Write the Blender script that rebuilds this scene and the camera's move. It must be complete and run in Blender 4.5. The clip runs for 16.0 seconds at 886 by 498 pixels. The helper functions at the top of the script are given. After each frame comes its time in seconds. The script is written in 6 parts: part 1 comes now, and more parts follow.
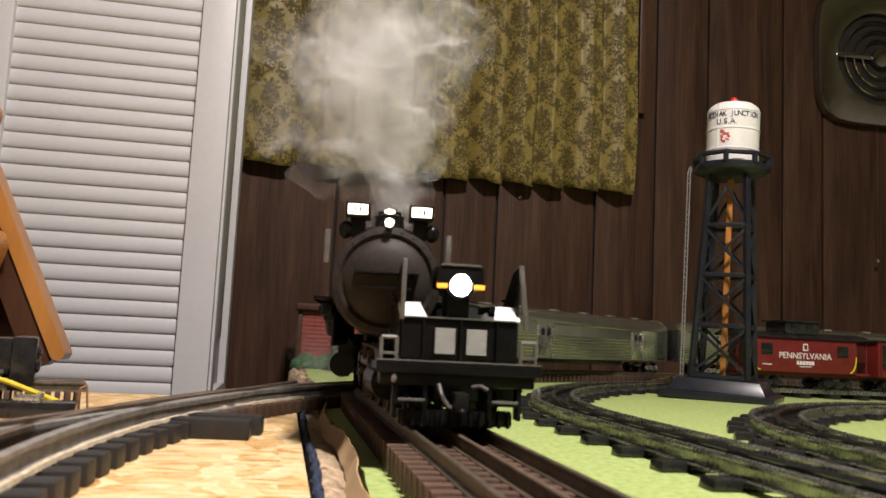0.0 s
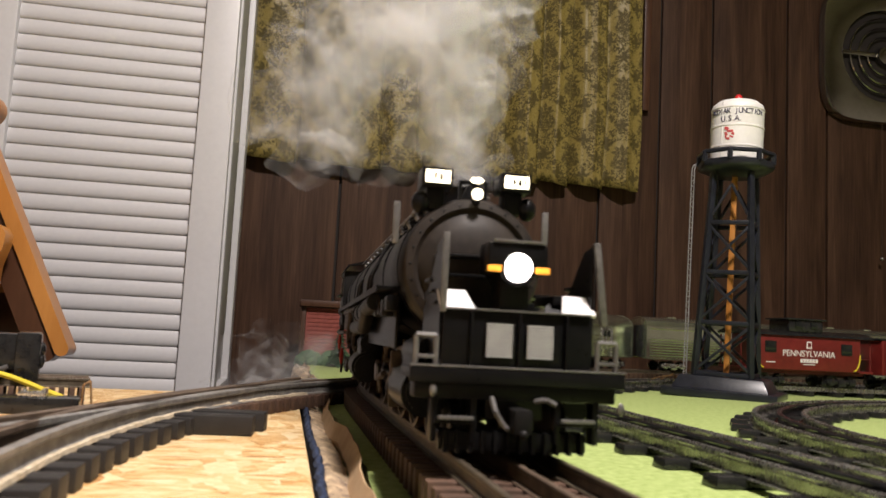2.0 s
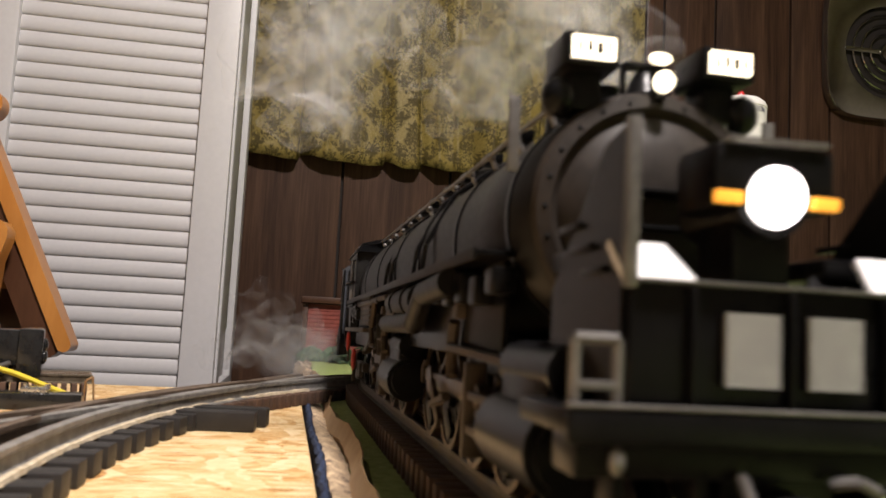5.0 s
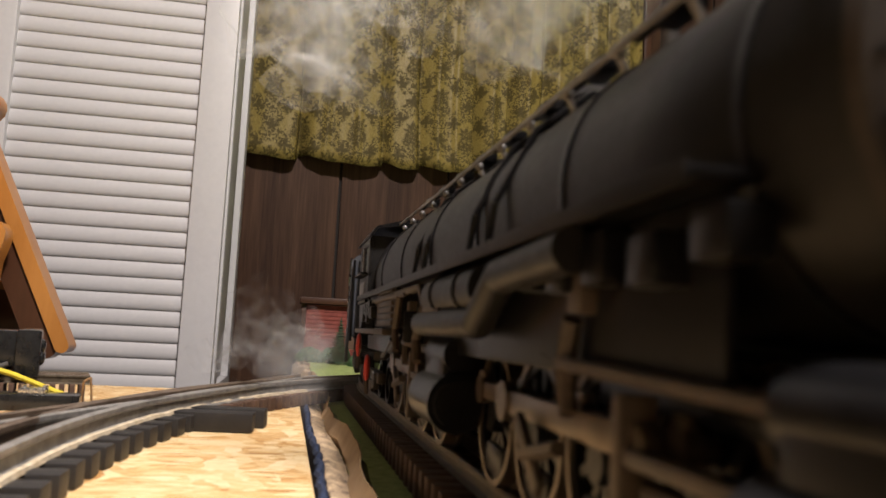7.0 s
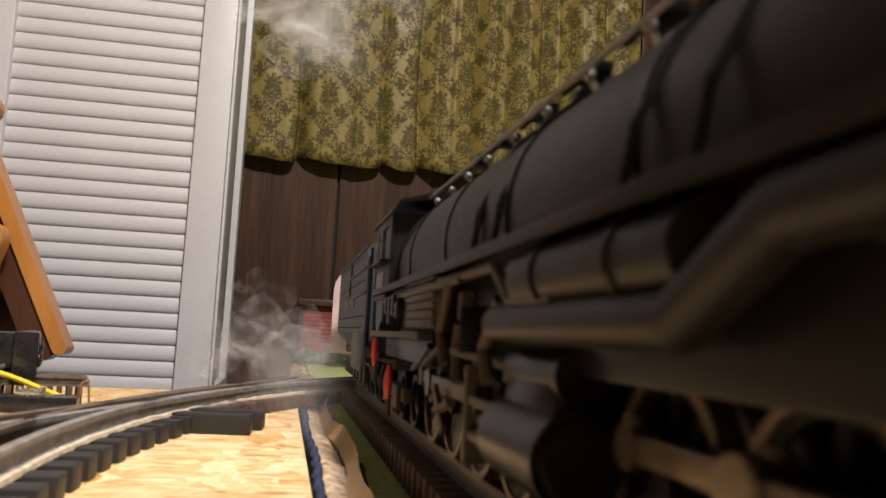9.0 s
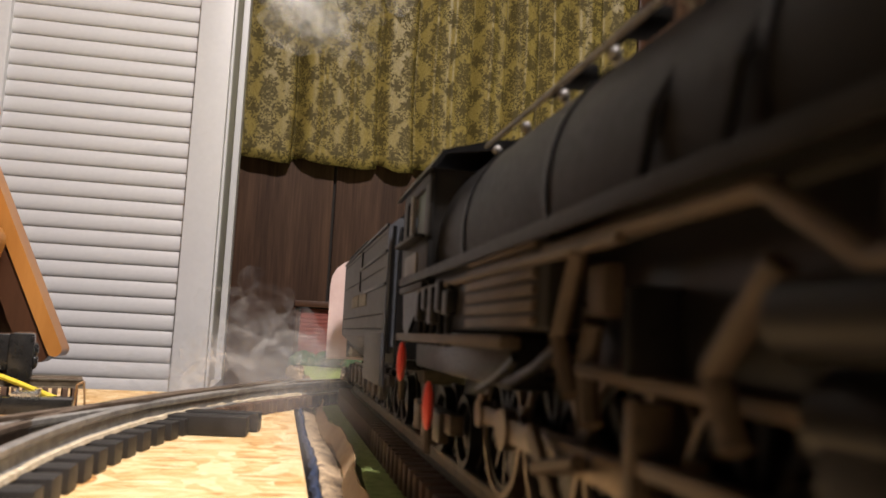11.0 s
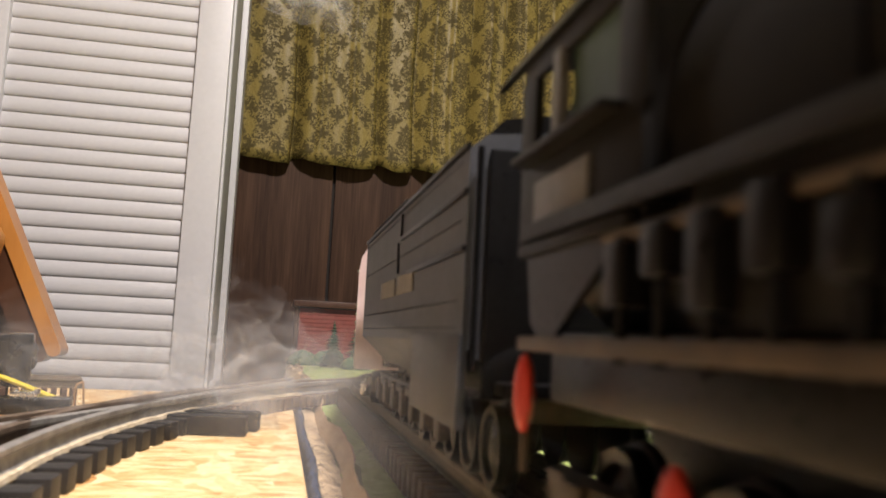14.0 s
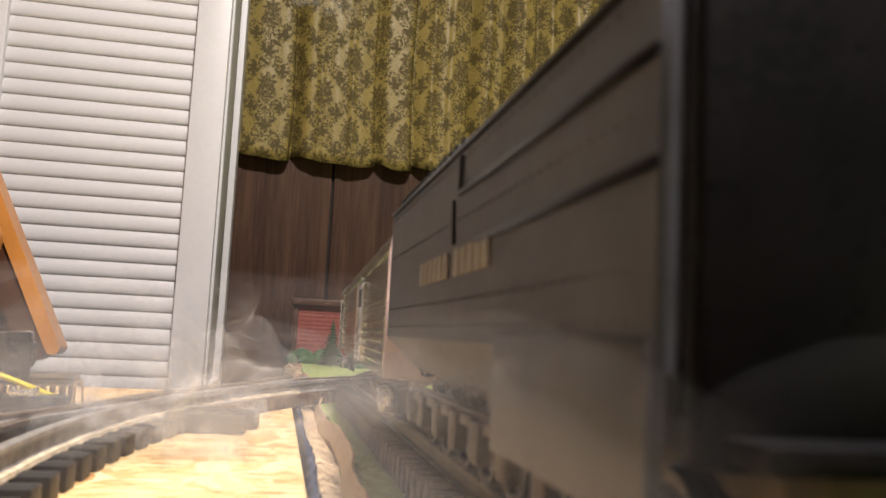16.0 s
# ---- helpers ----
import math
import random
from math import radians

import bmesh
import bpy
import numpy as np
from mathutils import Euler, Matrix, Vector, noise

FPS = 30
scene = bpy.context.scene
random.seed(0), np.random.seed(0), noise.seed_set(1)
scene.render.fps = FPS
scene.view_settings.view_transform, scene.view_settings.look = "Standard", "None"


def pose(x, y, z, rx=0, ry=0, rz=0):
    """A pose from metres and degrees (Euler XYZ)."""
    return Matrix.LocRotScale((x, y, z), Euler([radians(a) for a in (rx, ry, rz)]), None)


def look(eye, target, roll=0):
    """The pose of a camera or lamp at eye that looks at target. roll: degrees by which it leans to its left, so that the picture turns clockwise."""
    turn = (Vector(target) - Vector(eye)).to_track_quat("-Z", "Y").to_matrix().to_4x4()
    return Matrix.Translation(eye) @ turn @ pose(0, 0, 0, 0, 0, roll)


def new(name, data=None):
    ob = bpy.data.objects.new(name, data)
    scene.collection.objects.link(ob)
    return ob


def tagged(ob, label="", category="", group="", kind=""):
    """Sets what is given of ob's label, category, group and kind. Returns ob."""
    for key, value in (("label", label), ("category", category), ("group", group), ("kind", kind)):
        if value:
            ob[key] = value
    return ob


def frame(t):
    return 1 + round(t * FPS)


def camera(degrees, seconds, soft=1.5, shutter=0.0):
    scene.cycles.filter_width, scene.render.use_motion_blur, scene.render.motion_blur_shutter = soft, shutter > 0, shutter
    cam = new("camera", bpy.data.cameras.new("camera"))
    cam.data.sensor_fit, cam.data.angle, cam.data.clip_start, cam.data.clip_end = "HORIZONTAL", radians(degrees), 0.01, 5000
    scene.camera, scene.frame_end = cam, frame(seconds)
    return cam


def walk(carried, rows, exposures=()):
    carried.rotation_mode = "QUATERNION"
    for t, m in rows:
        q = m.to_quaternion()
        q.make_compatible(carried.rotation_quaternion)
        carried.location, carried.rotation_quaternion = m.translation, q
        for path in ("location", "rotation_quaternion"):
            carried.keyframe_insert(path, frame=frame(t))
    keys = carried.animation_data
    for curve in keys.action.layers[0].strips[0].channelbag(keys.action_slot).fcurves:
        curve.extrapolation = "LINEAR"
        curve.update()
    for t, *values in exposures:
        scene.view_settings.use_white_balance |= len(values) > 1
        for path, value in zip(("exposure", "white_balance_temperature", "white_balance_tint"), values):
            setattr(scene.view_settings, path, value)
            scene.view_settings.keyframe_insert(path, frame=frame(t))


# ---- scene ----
# camera: it rests low on the layout and drifts a little
cam = camera(55.85, 16.0, soft=1.6, shutter=1.0)
cam.data.dof.use_dof, cam.data.dof.focus_distance, cam.data.dof.aperture_fstop = True, 0.85, 27.0
EYE = Vector((0.0, 0.0, 0.0535))
LENS = 1480.0


def aim(dx, dy, lean):
    yaw, pitch = radians(10.5) - dx / LENS, radians(6.24) + dy / LENS
    way = Vector((math.sin(yaw) * math.cos(pitch), math.cos(yaw) * math.cos(pitch), math.sin(pitch)))
    return look(EYE, EYE + way, 2.8 + lean)


DRIFT = [(0, 0, 0, 0), (0.5, 2.2, -1.8, 0.05), (1.0, 4.2, -3.9, 0.10), (1.5, 4.8, -4.8, 0.14), (2.0, 5.8, -5.8, 0.16),
         (3.0, 7.7, -8.8, 0.20), (4.0, 9.8, -11.3, 0.23), (5.2, 8.4, -12.0, 0.22), (6.5, 6.2, -11.3, 0.20), (7.5, 5.2, -9.8, 0.20),
         (9.0, 2.4, -7.2, 0.20), (10.2, -1.4, -5.0, 0.19), (11.5, -4.6, -4.0, 0.18), (12.5, -3.9, -4.4, 0.16), (13.5, -4.6, -4.4, 0.15),
         (14.5, -6.6, -5.4, 0.13), (16.0, -7.6, -7.9, 0.13)]
EXPOSE = [(0, -0.30), (2.0, -0.30), (4.2, -0.30), (6.5, -0.25), (9.0, -0.22), (11.5, -0.15), (13.0, -0.12), (14.5, -0.05), (16.0, 0.05)]
walk(cam, [(t, aim(dx, dy, r)) for t, dx, dy, r in DRIFT], EXPOSE)

# ---- light ----
world = bpy.data.worlds.new("room_air")
scene.world = world
world.use_nodes = True
world.node_tree.nodes["Background"].inputs[0].default_value = (1.0, 0.93, 0.86, 1)
world.node_tree.nodes["Background"].inputs[1].default_value = 0.004
LAMPS = [((0.23, -0.18, 1.42), 62.0)]
for place, watts in LAMPS:
    lamp = bpy.data.lights.new("ceiling_bulb", "AREA")
    lamp.shape, lamp.size, lamp.energy, lamp.color = "DISK", 0.22, watts, (1.0, 0.905, 0.875)
    new("ceiling_bulb", lamp).matrix_world = pose(*place)


# ---- materials ----
class Nodes:
    """A small writer for node materials."""

    def __init__(self, name):
        self.mat = bpy.data.materials.new(name)
        self.mat.use_nodes = True
        self.tree = self.mat.node_tree
        self.bsdf = self.tree.nodes["Principled BSDF"]

    def add(self, kind, **values):
        node = self.tree.nodes.new(kind)
        for key, value in values.items():
            if key == "op":
                node.operation = value
            elif key == "blend":
                node.data_type, node.blend_type = "RGBA", value
            elif key == "feature":
                node.feature = value
            else:
                node.inputs[key].default_value = value
        return node

    def link(self, a, b):
        self.tree.links.new(a, b)

    def math(self, op, a, b=0.0, c=None):
        node = self.tree.nodes.new("ShaderNodeMath")
        node.operation = op
        for i, v in enumerate((a, b) if c is None else (a, b, c)):
            if isinstance(v, (int, float)):
                node.inputs[i].default_value = v
            else:
                self.link(v, node.inputs[i])
        return node.outputs[0]

    def coords(self, stretch=(1, 1, 1), kind="Object"):
        tc = self.tree.nodes.new("ShaderNodeTexCoord")
        mp = self.tree.nodes.new("ShaderNodeMapping")
        mp.inputs["Scale"].default_value = stretch
        self.link(tc.outputs[kind], mp.inputs[0])
        return mp.outputs[0]

    def noise(self, at, scale, detail=4.0, rough=0.55, distort=0.0):
        n = self.add("ShaderNodeTexNoise", Scale=scale, Detail=detail, Roughness=rough, Distortion=distort)
        self.link(at, n.inputs["Vector"])
        return n.outputs["Fac"]

    def ramp(self, fac, stops):
        n = self.tree.nodes.new("ShaderNodeValToRGB")
        e = n.color_ramp.elements
        while len(e) < len(stops):
            e.new(0.5)
        for el, (p, c) in zip(e, stops):
            el.position, el.color = p, (*c, 1)
        self.link(fac, n.inputs[0])
        return n.outputs[0]

    def mix(self, fac, a, b, blend="MIX"):
        n = self.tree.nodes.new("ShaderNodeMix")
        n.data_type, n.blend_type = "RGBA", blend
        for sock, v in ((n.inputs[0], fac), (n.inputs[6], a), (n.inputs[7], b)):
            if isinstance(v, (int, float)):
                sock.default_value = v
            elif isinstance(v, tuple):
                sock.default_value = (*v, 1)
            else:
                self.link(v, sock)
        return n.outputs[2]

    def bump(self, height, strength, distance):
        n = self.add("ShaderNodeBump", Strength=strength, Distance=distance)
        self.link(height, n.inputs["Height"])
        self.link(n.outputs[0], self.bsdf.inputs["Normal"])

    def set(self, color=None, rough=None, metal=0.0, spec=None):
        for key, v in (("Base Color", color), ("Roughness", rough), ("Metallic", metal), ("Specular IOR Level", spec)):
            if v is None:
                continue
            if isinstance(v, (int, float)):
                self.bsdf.inputs[key].default_value = v
            elif isinstance(v, tuple):
                self.bsdf.inputs[key].default_value = (*v, 1)
            else:
                self.link(v, self.bsdf.inputs[key])
        return self.mat


def plain(name, c1, c2, rough=0.5, metal=0.0, scale=60.0, bump=0.15, depth=0.0006, stretch=(1, 1, 1), fine=6.0, spread=0.12, vary=0.0, spec=0.5):
    """Two-tone surface with coarse stains and fine grain."""
    n = Nodes(name)
    at = n.coords(stretch)
    big, small = n.noise(at, scale, 3.0), n.noise(at, scale * fine, 5.0, 0.65)
    fac = n.math("ADD", n.math("MULTIPLY", big, 0.6), n.math("MULTIPLY", small, 0.4))
    col = n.ramp(fac, [(0.36, c1), (0.64, c2)])
    if vary:
        info = n.tree.nodes.new("ShaderNodeObjectInfo")
        col = n.mix(n.math("MULTIPLY", info.outputs["Random"], vary), col, (c1[0] * 0.4, c1[1] * 0.4, c1[2] * 0.4))
    r = n.math("MULTIPLY_ADD", small, spread * 2, rough - spread)
    if bump:
        n.bump(fac, bump, depth)
    return n.set(col, r, metal, spec)


def glow(name, color, strength):
    n = Nodes(name)
    n.set(color, 0.3)
    n.bsdf.inputs["Emission Color"].default_value = (*color, 1)
    n.bsdf.inputs["Emission Strength"].default_value = strength
    return n.mat


def make_osb():
    n = Nodes("strand_board")
    at = n.coords((1, 1, 1))
    wob = n.add("ShaderNodeTexNoise", Scale=30.0, Detail=3.0)
    n.link(at, wob.inputs["Vector"])
    push = n.add("ShaderNodeVectorMath", op="MULTIPLY_ADD")
    n.link(wob.outputs["Color"], push.inputs[0])
    push.inputs[1].default_value = (0.012, 0.012, 0.0)
    n.link(at, push.inputs[2])

    def layer(scale, stretch):
        flat = n.add("ShaderNodeMapping", Scale=stretch)
        n.link(push.outputs[0], flat.inputs[0])
        cell = n.add("ShaderNodeTexVoronoi", Scale=scale)
        n.link(flat.outputs[0], cell.inputs["Vector"])
        tone = n.tree.nodes.new("ShaderNodeSeparateColor")
        n.link(cell.outputs["Color"], tone.inputs[0])
        turn = n.add("ShaderNodeVectorRotate")
        turn.rotation_type = "Z_AXIS"
        n.link(at, turn.inputs["Vector"])
        n.link(n.math("MULTIPLY_ADD", tone.outputs[1], 1.5, -0.75), turn.inputs["Angle"])
        mp = n.add("ShaderNodeMapping", Scale=(22.0, 380.0, 1.0))
        n.link(turn.outputs[0], mp.inputs[0])
        return n.math("ADD", n.math("MULTIPLY", tone.outputs[0], 0.27), n.math("MULTIPLY", n.noise(mp.outputs[0], 1.0, 5.0, 0.75), 0.84))

    a, b = layer(60.0, (1.0, 4.5, 1.0)), layer(48.0, (3.4, 1.0, 1.0))
    pick = n.ramp(n.noise(at, 34.0, 2.0), [(0.48, (0, 0, 0)), (0.52, (1, 1, 1))])
    fac = n.math("ADD", n.math("MULTIPLY", a, pick), n.math("MULTIPLY", b, n.math("SUBTRACT", 1.0, pick)))
    col = n.ramp(fac, [(0.30, (0.26, 0.095, 0.024)), (0.42, (0.56, 0.30, 0.095)), (0.56, (0.76, 0.53, 0.25)), (0.74, (0.87, 0.71, 0.44))])
    n.bump(fac, 0.8, 0.0020)
    return n.set(col, 0.55)


def make_panel_wood():
    n = Nodes("walnut_panelling")
    info = n.tree.nodes.new("ShaderNodeObjectInfo")
    tc = n.tree.nodes.new("ShaderNodeTexCoord")
    shift = n.add("ShaderNodeVectorMath", op="ADD")
    n.link(tc.outputs["Object"], shift.inputs[0])
    comb = n.tree.nodes.new("ShaderNodeCombineXYZ")
    n.link(n.math("MULTIPLY", info.outputs["Random"], 7.0), comb.inputs[0])
    n.link(n.math("MULTIPLY", info.outputs["Random"], 3.0), comb.inputs[2])
    n.link(comb.outputs[0], shift.inputs[1])
    mp = n.add("ShaderNodeMapping", Scale=(1.0, 1.0, 0.09))
    n.link(shift.outputs[0], mp.inputs[0])
    wide = n.noise(mp.outputs[0], 26.0, 4.0, 0.6, 0.8)
    mp2 = n.add("ShaderNodeMapping", Scale=(1.0, 1.0, 0.03))
    n.link(shift.outputs[0], mp2.inputs[0])
    fine = n.noise(mp2.outputs[0], 330.0, 3.0, 0.7)
    fac = n.math("ADD", n.math("MULTIPLY", wide, 0.6), n.math("MULTIPLY", fine, 0.4))
    col = n.ramp(fac, [(0.34, (0.020, 0.0087, 0.0045)), (0.5, (0.053, 0.0255, 0.0138)), (0.66, (0.090, 0.047, 0.027))])
    n.bump(fine, 0.25, 0.0004)
    n.set(col, 0.58)
    n.bsdf.inputs["Specular IOR Level"].default_value = 0.22
    return n.mat


def make_damask():
    n = Nodes("damask_cloth")
    at = n.coords((1, 1, 1))
    warp = n.add("ShaderNodeTexNoise", Scale=120.0, Detail=2.0)
    n.link(at, warp.inputs["Vector"])
    sep = n.tree.nodes.new("ShaderNodeSeparateXYZ")
    n.link(at, sep.inputs[0])
    wob = n.tree.nodes.new("ShaderNodeSeparateColor")
    n.link(warp.outputs["Color"], wob.inputs[0])
    u0 = n.math("ADD", sep.outputs[0], n.math("MULTIPLY", n.math("SUBTRACT", wob.outputs[0], 0.5), 0.006))
    v0 = n.math("ADD", sep.outputs[2], n.math("MULTIPLY", n.math("SUBTRACT", wob.outputs[1], 0.5), 0.006))

    def motif(du, dv, pu, pv, size, petals, depth):
        a = n.math("SUBTRACT", n.math("FRACT", n.math("DIVIDE", n.math("ADD", u0, du), pu)), 0.5)
        b = n.math("SUBTRACT", n.math("FRACT", n.math("DIVIDE", n.math("ADD", v0, dv), pv)), 0.5)
        a, b = n.math("MULTIPLY", a, pu), n.math("MULTIPLY", b, pv)
        r = n.math("SQRT", n.math("ADD", n.math("MULTIPLY", a, a), n.math("MULTIPLY", b, b)))
        ang = n.math("ARCTAN2", a, b)
        lobe = n.math("MULTIPLY_ADD", n.math("COSINE", n.math("MULTIPLY", ang, petals)), depth, 1.0)
        lobe = n.math("ADD", lobe, n.math("MULTIPLY", n.math("COSINE", ang), 0.22))
        edge = n.math("SUBTRACT", n.math("MULTIPLY", lobe, size), r)
        return n.math("MULTIPLY", n.math("ADD", edge, 0.0018), 280.0)

    PU, PV = 0.100, 0.134
    both = lambda du, dv, size, petals, depth: n.math("MAXIMUM", motif(du, dv, PU, PV, size, petals, depth), motif(du + PU / 2, dv + PV / 2, PU, PV, size, petals, depth))
    clip = lambda v: n.math("MINIMUM", n.math("MAXIMUM", v, 0.0), 1.0)
    core = n.math("MAXIMUM", both(0.0, 0.004, 0.0175, 3.0, 0.16), both(0.0, -0.013, 0.0135, 9.0, 0.28))
    core = n.math("MAXIMUM", core, both(0.0, 0.021, 0.0070, 5.0, 0.30))
    halo = clip(both(0.0, 0.0, 0.0300, 4.0, 0.13))
    buds = n.math("MAXIMUM", both(PU / 2, 0.0, 0.0090, 5.0, 0.35), both(PU / 4, PV / 4, 0.0085, 4.0, 0.45))
    stems = n.math("MAXIMUM", buds, both(-PU / 4, PV / 4, 0.0085, 4.0, 0.45))
    curl = n.noise(at, 150.0, 2.0, 0.5, 1.8)
    outside = n.math("MAXIMUM", n.math("MULTIPLY_ADD", n.math("SUBTRACT", curl, 0.50), 18.0, 0.5), stems)
    specks = clip(n.math("MULTIPLY", n.math("SUBTRACT", curl, 0.64), 16.0))
    mixed = n.math("ADD", n.math("MULTIPLY", clip(outside), n.math("SUBTRACT", 1.0, halo)), n.math("MULTIPLY", specks, halo))
    veins = n.math("MINIMUM", clip(n.math("MULTIPLY", n.math("SUBTRACT", n.noise(at, 240.0, 2.0, 0.5, 1.2), 0.53), 12.0)), 0.75)
    m = n.math("MAXIMUM", mixed, n.math("SUBTRACT", clip(core), veins))
    clamp = n.tree.nodes.new("ShaderNodeClamp")
    n.link(m, clamp.inputs[0])
    weave = n.noise(n.coords((1, 1, 0.25)), 900.0, 2.0)
    ground = n.ramp(weave, [(0.3, (0.200, 0.147, 0.036)), (0.7, (0.310, 0.242, 0.074))])
    dark = n.ramp(weave, [(0.3, (0.060, 0.044, 0.011)), (0.7, (0.102, 0.078, 0.022))])
    n.bump(clamp.outputs[0], 0.3, 0.0008)
    n.set(n.mix(clamp.outputs[0], ground, dark), n.math("MULTIPLY_ADD", clamp.outputs[0], 0.25, 0.42))
    n.bsdf.inputs["Specular IOR Level"].default_value = 0.3
    return n.mat


OSB, PANEL, DAMASK = make_osb(), make_panel_wood(), make_damask()
GREEN = plain("green_flocked_mat", (0.22, 0.30, 0.070), (0.45, 0.54, 0.20), 0.95, 0, 240, 0.45, 0.0012, fine=6)
CARD = plain("brown_cardboard", (0.42, 0.27, 0.14), (0.56, 0.39, 0.22), 0.85, 0, 30, 0.3)
NAVY = plain("navy_cloth", (0.007, 0.011, 0.030), (0.026, 0.045, 0.10), 0.9, 0, 120, 0.6, 0.002)
FOAM = plain("torn_board_edge", (0.12, 0.085, 0.065), (0.62, 0.46, 0.28), 0.9, 0, 170, 0.5, 0.001)
WHITE = plain("white_door_paint", (0.485, 0.48, 0.485), (0.54, 0.535, 0.54), 0.42, 0, 4, 0.05, 0.0004, fine=40)
PLASTER = plain("cream_plaster", (0.36, 0.32, 0.27), (0.42, 0.38, 0.33), 0.9, 0, 8, 0.2)
CARPET = plain("brown_carpet", (0.10, 0.07, 0.05), (0.16, 0.12, 0.09), 0.95, 0, 60, 0.6, 0.003)
GROOVE = plain("dark_groove", (0.010, 0.007, 0.005), (0.018, 0.012, 0.009), 0.8)
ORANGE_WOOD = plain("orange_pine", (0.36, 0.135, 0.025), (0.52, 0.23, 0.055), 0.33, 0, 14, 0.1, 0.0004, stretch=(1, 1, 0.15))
DARK_WOOD = plain("dark_brown_wood", (0.045, 0.018, 0.008), (0.09, 0.035, 0.016), 0.4, 0, 14, 0.1, 0.0004, stretch=(1, 1, 0.15))
TIE = plain("brown_tie_wood", (0.055, 0.030, 0.018), (0.13, 0.070, 0.042), 0.75, 0, 90, 0.4, 0.0006, vary=0.4)
TIE_BLACK = plain("black_tie_plastic", (0.013, 0.0115, 0.011), (0.029, 0.026, 0.024), 0.55, 0, 90, 0.3, 0.0004, vary=0.3)
RAIL = plain("worn_rail_steel", (0.20, 0.19, 0.175), (0.40, 0.38, 0.35), 0.36, 0.45, 120, 0.2, 0.0003, fine=4)
RAIL_MAIN = plain("oil_darkened_rail", (0.065, 0.052, 0.036), (0.16, 0.13, 0.09), 0.40, 0.4, 120, 0.2, 0.0003, fine=4)
RAIL_TOP = plain("tarnished_tin_rail", (0.22, 0.215, 0.19), (0.46, 0.45, 0.41), 0.27, 0.85, 60, 0.2, 0.0003, fine=5)
RUST = plain("brown_rail", (0.11, 0.075, 0.052), (0.22, 0.165, 0.12), 0.5, 0.5, 150, 0.3, 0.0003)
TIN_BLACK = plain("black_tin", (0.010, 0.010, 0.010), (0.022, 0.022, 0.022), 0.20, 0.0, 150, 0.15, 0.0003)
LOCO = plain("black_engine_enamel", (0.0040, 0.0040, 0.0045), (0.0085, 0.0082, 0.0085), 0.31, 0.0, 70, 0.12, 0.0003, fine=9, spec=0.17)
LOCO_GREY = plain("graphite_jacket", (0.0085, 0.008, 0.0078), (0.0155, 0.0148, 0.014), 0.42, 0.0, 50, 0.15, 0.0003, fine=9, spec=0.14)
SMOKEBOX = plain("brown_grey_smokebox", (0.018, 0.0145, 0.012), (0.038, 0.030, 0.024), 0.55, 0.0, 60, 0.15, 0.0003, spec=0.2)
# grey metal fittings, and the painted highlight on deck edges
LOCO_EDGE = plain("grey_fittings_and_edge_glint", (0.12, 0.115, 0.11), (0.24, 0.23, 0.22), 0.4, 0.5, 90, 0.1)
ROD = plain("oiled_rod_steel", (0.10, 0.072, 0.048), (0.21, 0.165, 0.12), 0.35, 0.75, 110, 0.2, 0.0003)
TAN_METAL = plain("dark_tan_metal", (0.035, 0.026, 0.019), (0.085, 0.062, 0.044), 0.5, 0.1, 90, 0.25, 0.0003, spec=0.35)
TENDER_GREY = plain("tender_grey_black", (0.042, 0.046, 0.055), (0.066, 0.071, 0.084), 0.5, 0.15, 60, 0.12, 0.0003, fine=9)
# plain silver; the green in its colour stands for the felt's reflection
SILVER = plain("silver_with_felt_tint", (0.56, 0.60, 0.46), (0.70, 0.73, 0.58), 0.15, 0.92, 40, 0.04, 0.0003, spread=0.05)
PINK = plain("pale_pink_car_end", (0.62, 0.47, 0.45), (0.72, 0.58, 0.55), 0.4, 0.1, 40, 0.1)
RED = plain("brick_red_paint", (0.115, 0.009, 0.008), (0.165, 0.016, 0.013), 0.42, 0, 70, 0.1)
RED_FLAG = plain("signal_red_paint", (0.50, 0.030, 0.020), (0.62, 0.055, 0.035), 0.4, 0, 90, 0.1)
BRICK = plain("red_brick_sheet", (0.20, 0.045, 0.035), (0.30, 0.075, 0.055), 0.8, 0, 150, 0.4)
TANK = plain("white_tin_tank", (0.74, 0.72, 0.68), (0.82, 0.80, 0.76), 0.35, 0, 40, 0.08)
TOWER = plain("dark_blue_black_plastic", (0.008, 0.009, 0.013), (0.017, 0.019, 0.026), 0.32, 0, 60, 0.1)
LETTER = plain("white_lettering", (0.72, 0.70, 0.66), (0.80, 0.78, 0.74), 0.5, 0, 50, 0.0)
INK = plain("navy_lettering", (0.015, 0.015, 0.05), (0.03, 0.03, 0.08), 0.5, 0, 50, 0.0)
LOGO_RED = plain("red_print", (0.45, 0.06, 0.06), (0.6, 0.12, 0.12), 0.5, 0, 300, 0.0)
LOUVRE = plain("silver_louvre_paint", (0.42, 0.42, 0.42), (0.55, 0.55, 0.54), 0.35, 0.1, 90, 0.05)
GREY_LETTER = plain("faded_grey_lettering", (0.19, 0.185, 0.18), (0.27, 0.26, 0.25), 0.6, 0, 90, 0.0)
SPLATTER = plain("pale_glue_line", (0.38, 0.30, 0.19), (0.66, 0.57, 0.42), 0.7, 0, 200, 0.6, 0.001)
YELLOW = plain("yellow_cable", (0.65, 0.50, 0.02), (0.75, 0.60, 0.05), 0.35, 0, 50, 0.05)
COPPER = plain("bare_copper_wire", (0.40, 0.22, 0.10), (0.6, 0.38, 0.2), 0.35, 0.8, 50, 0.05)
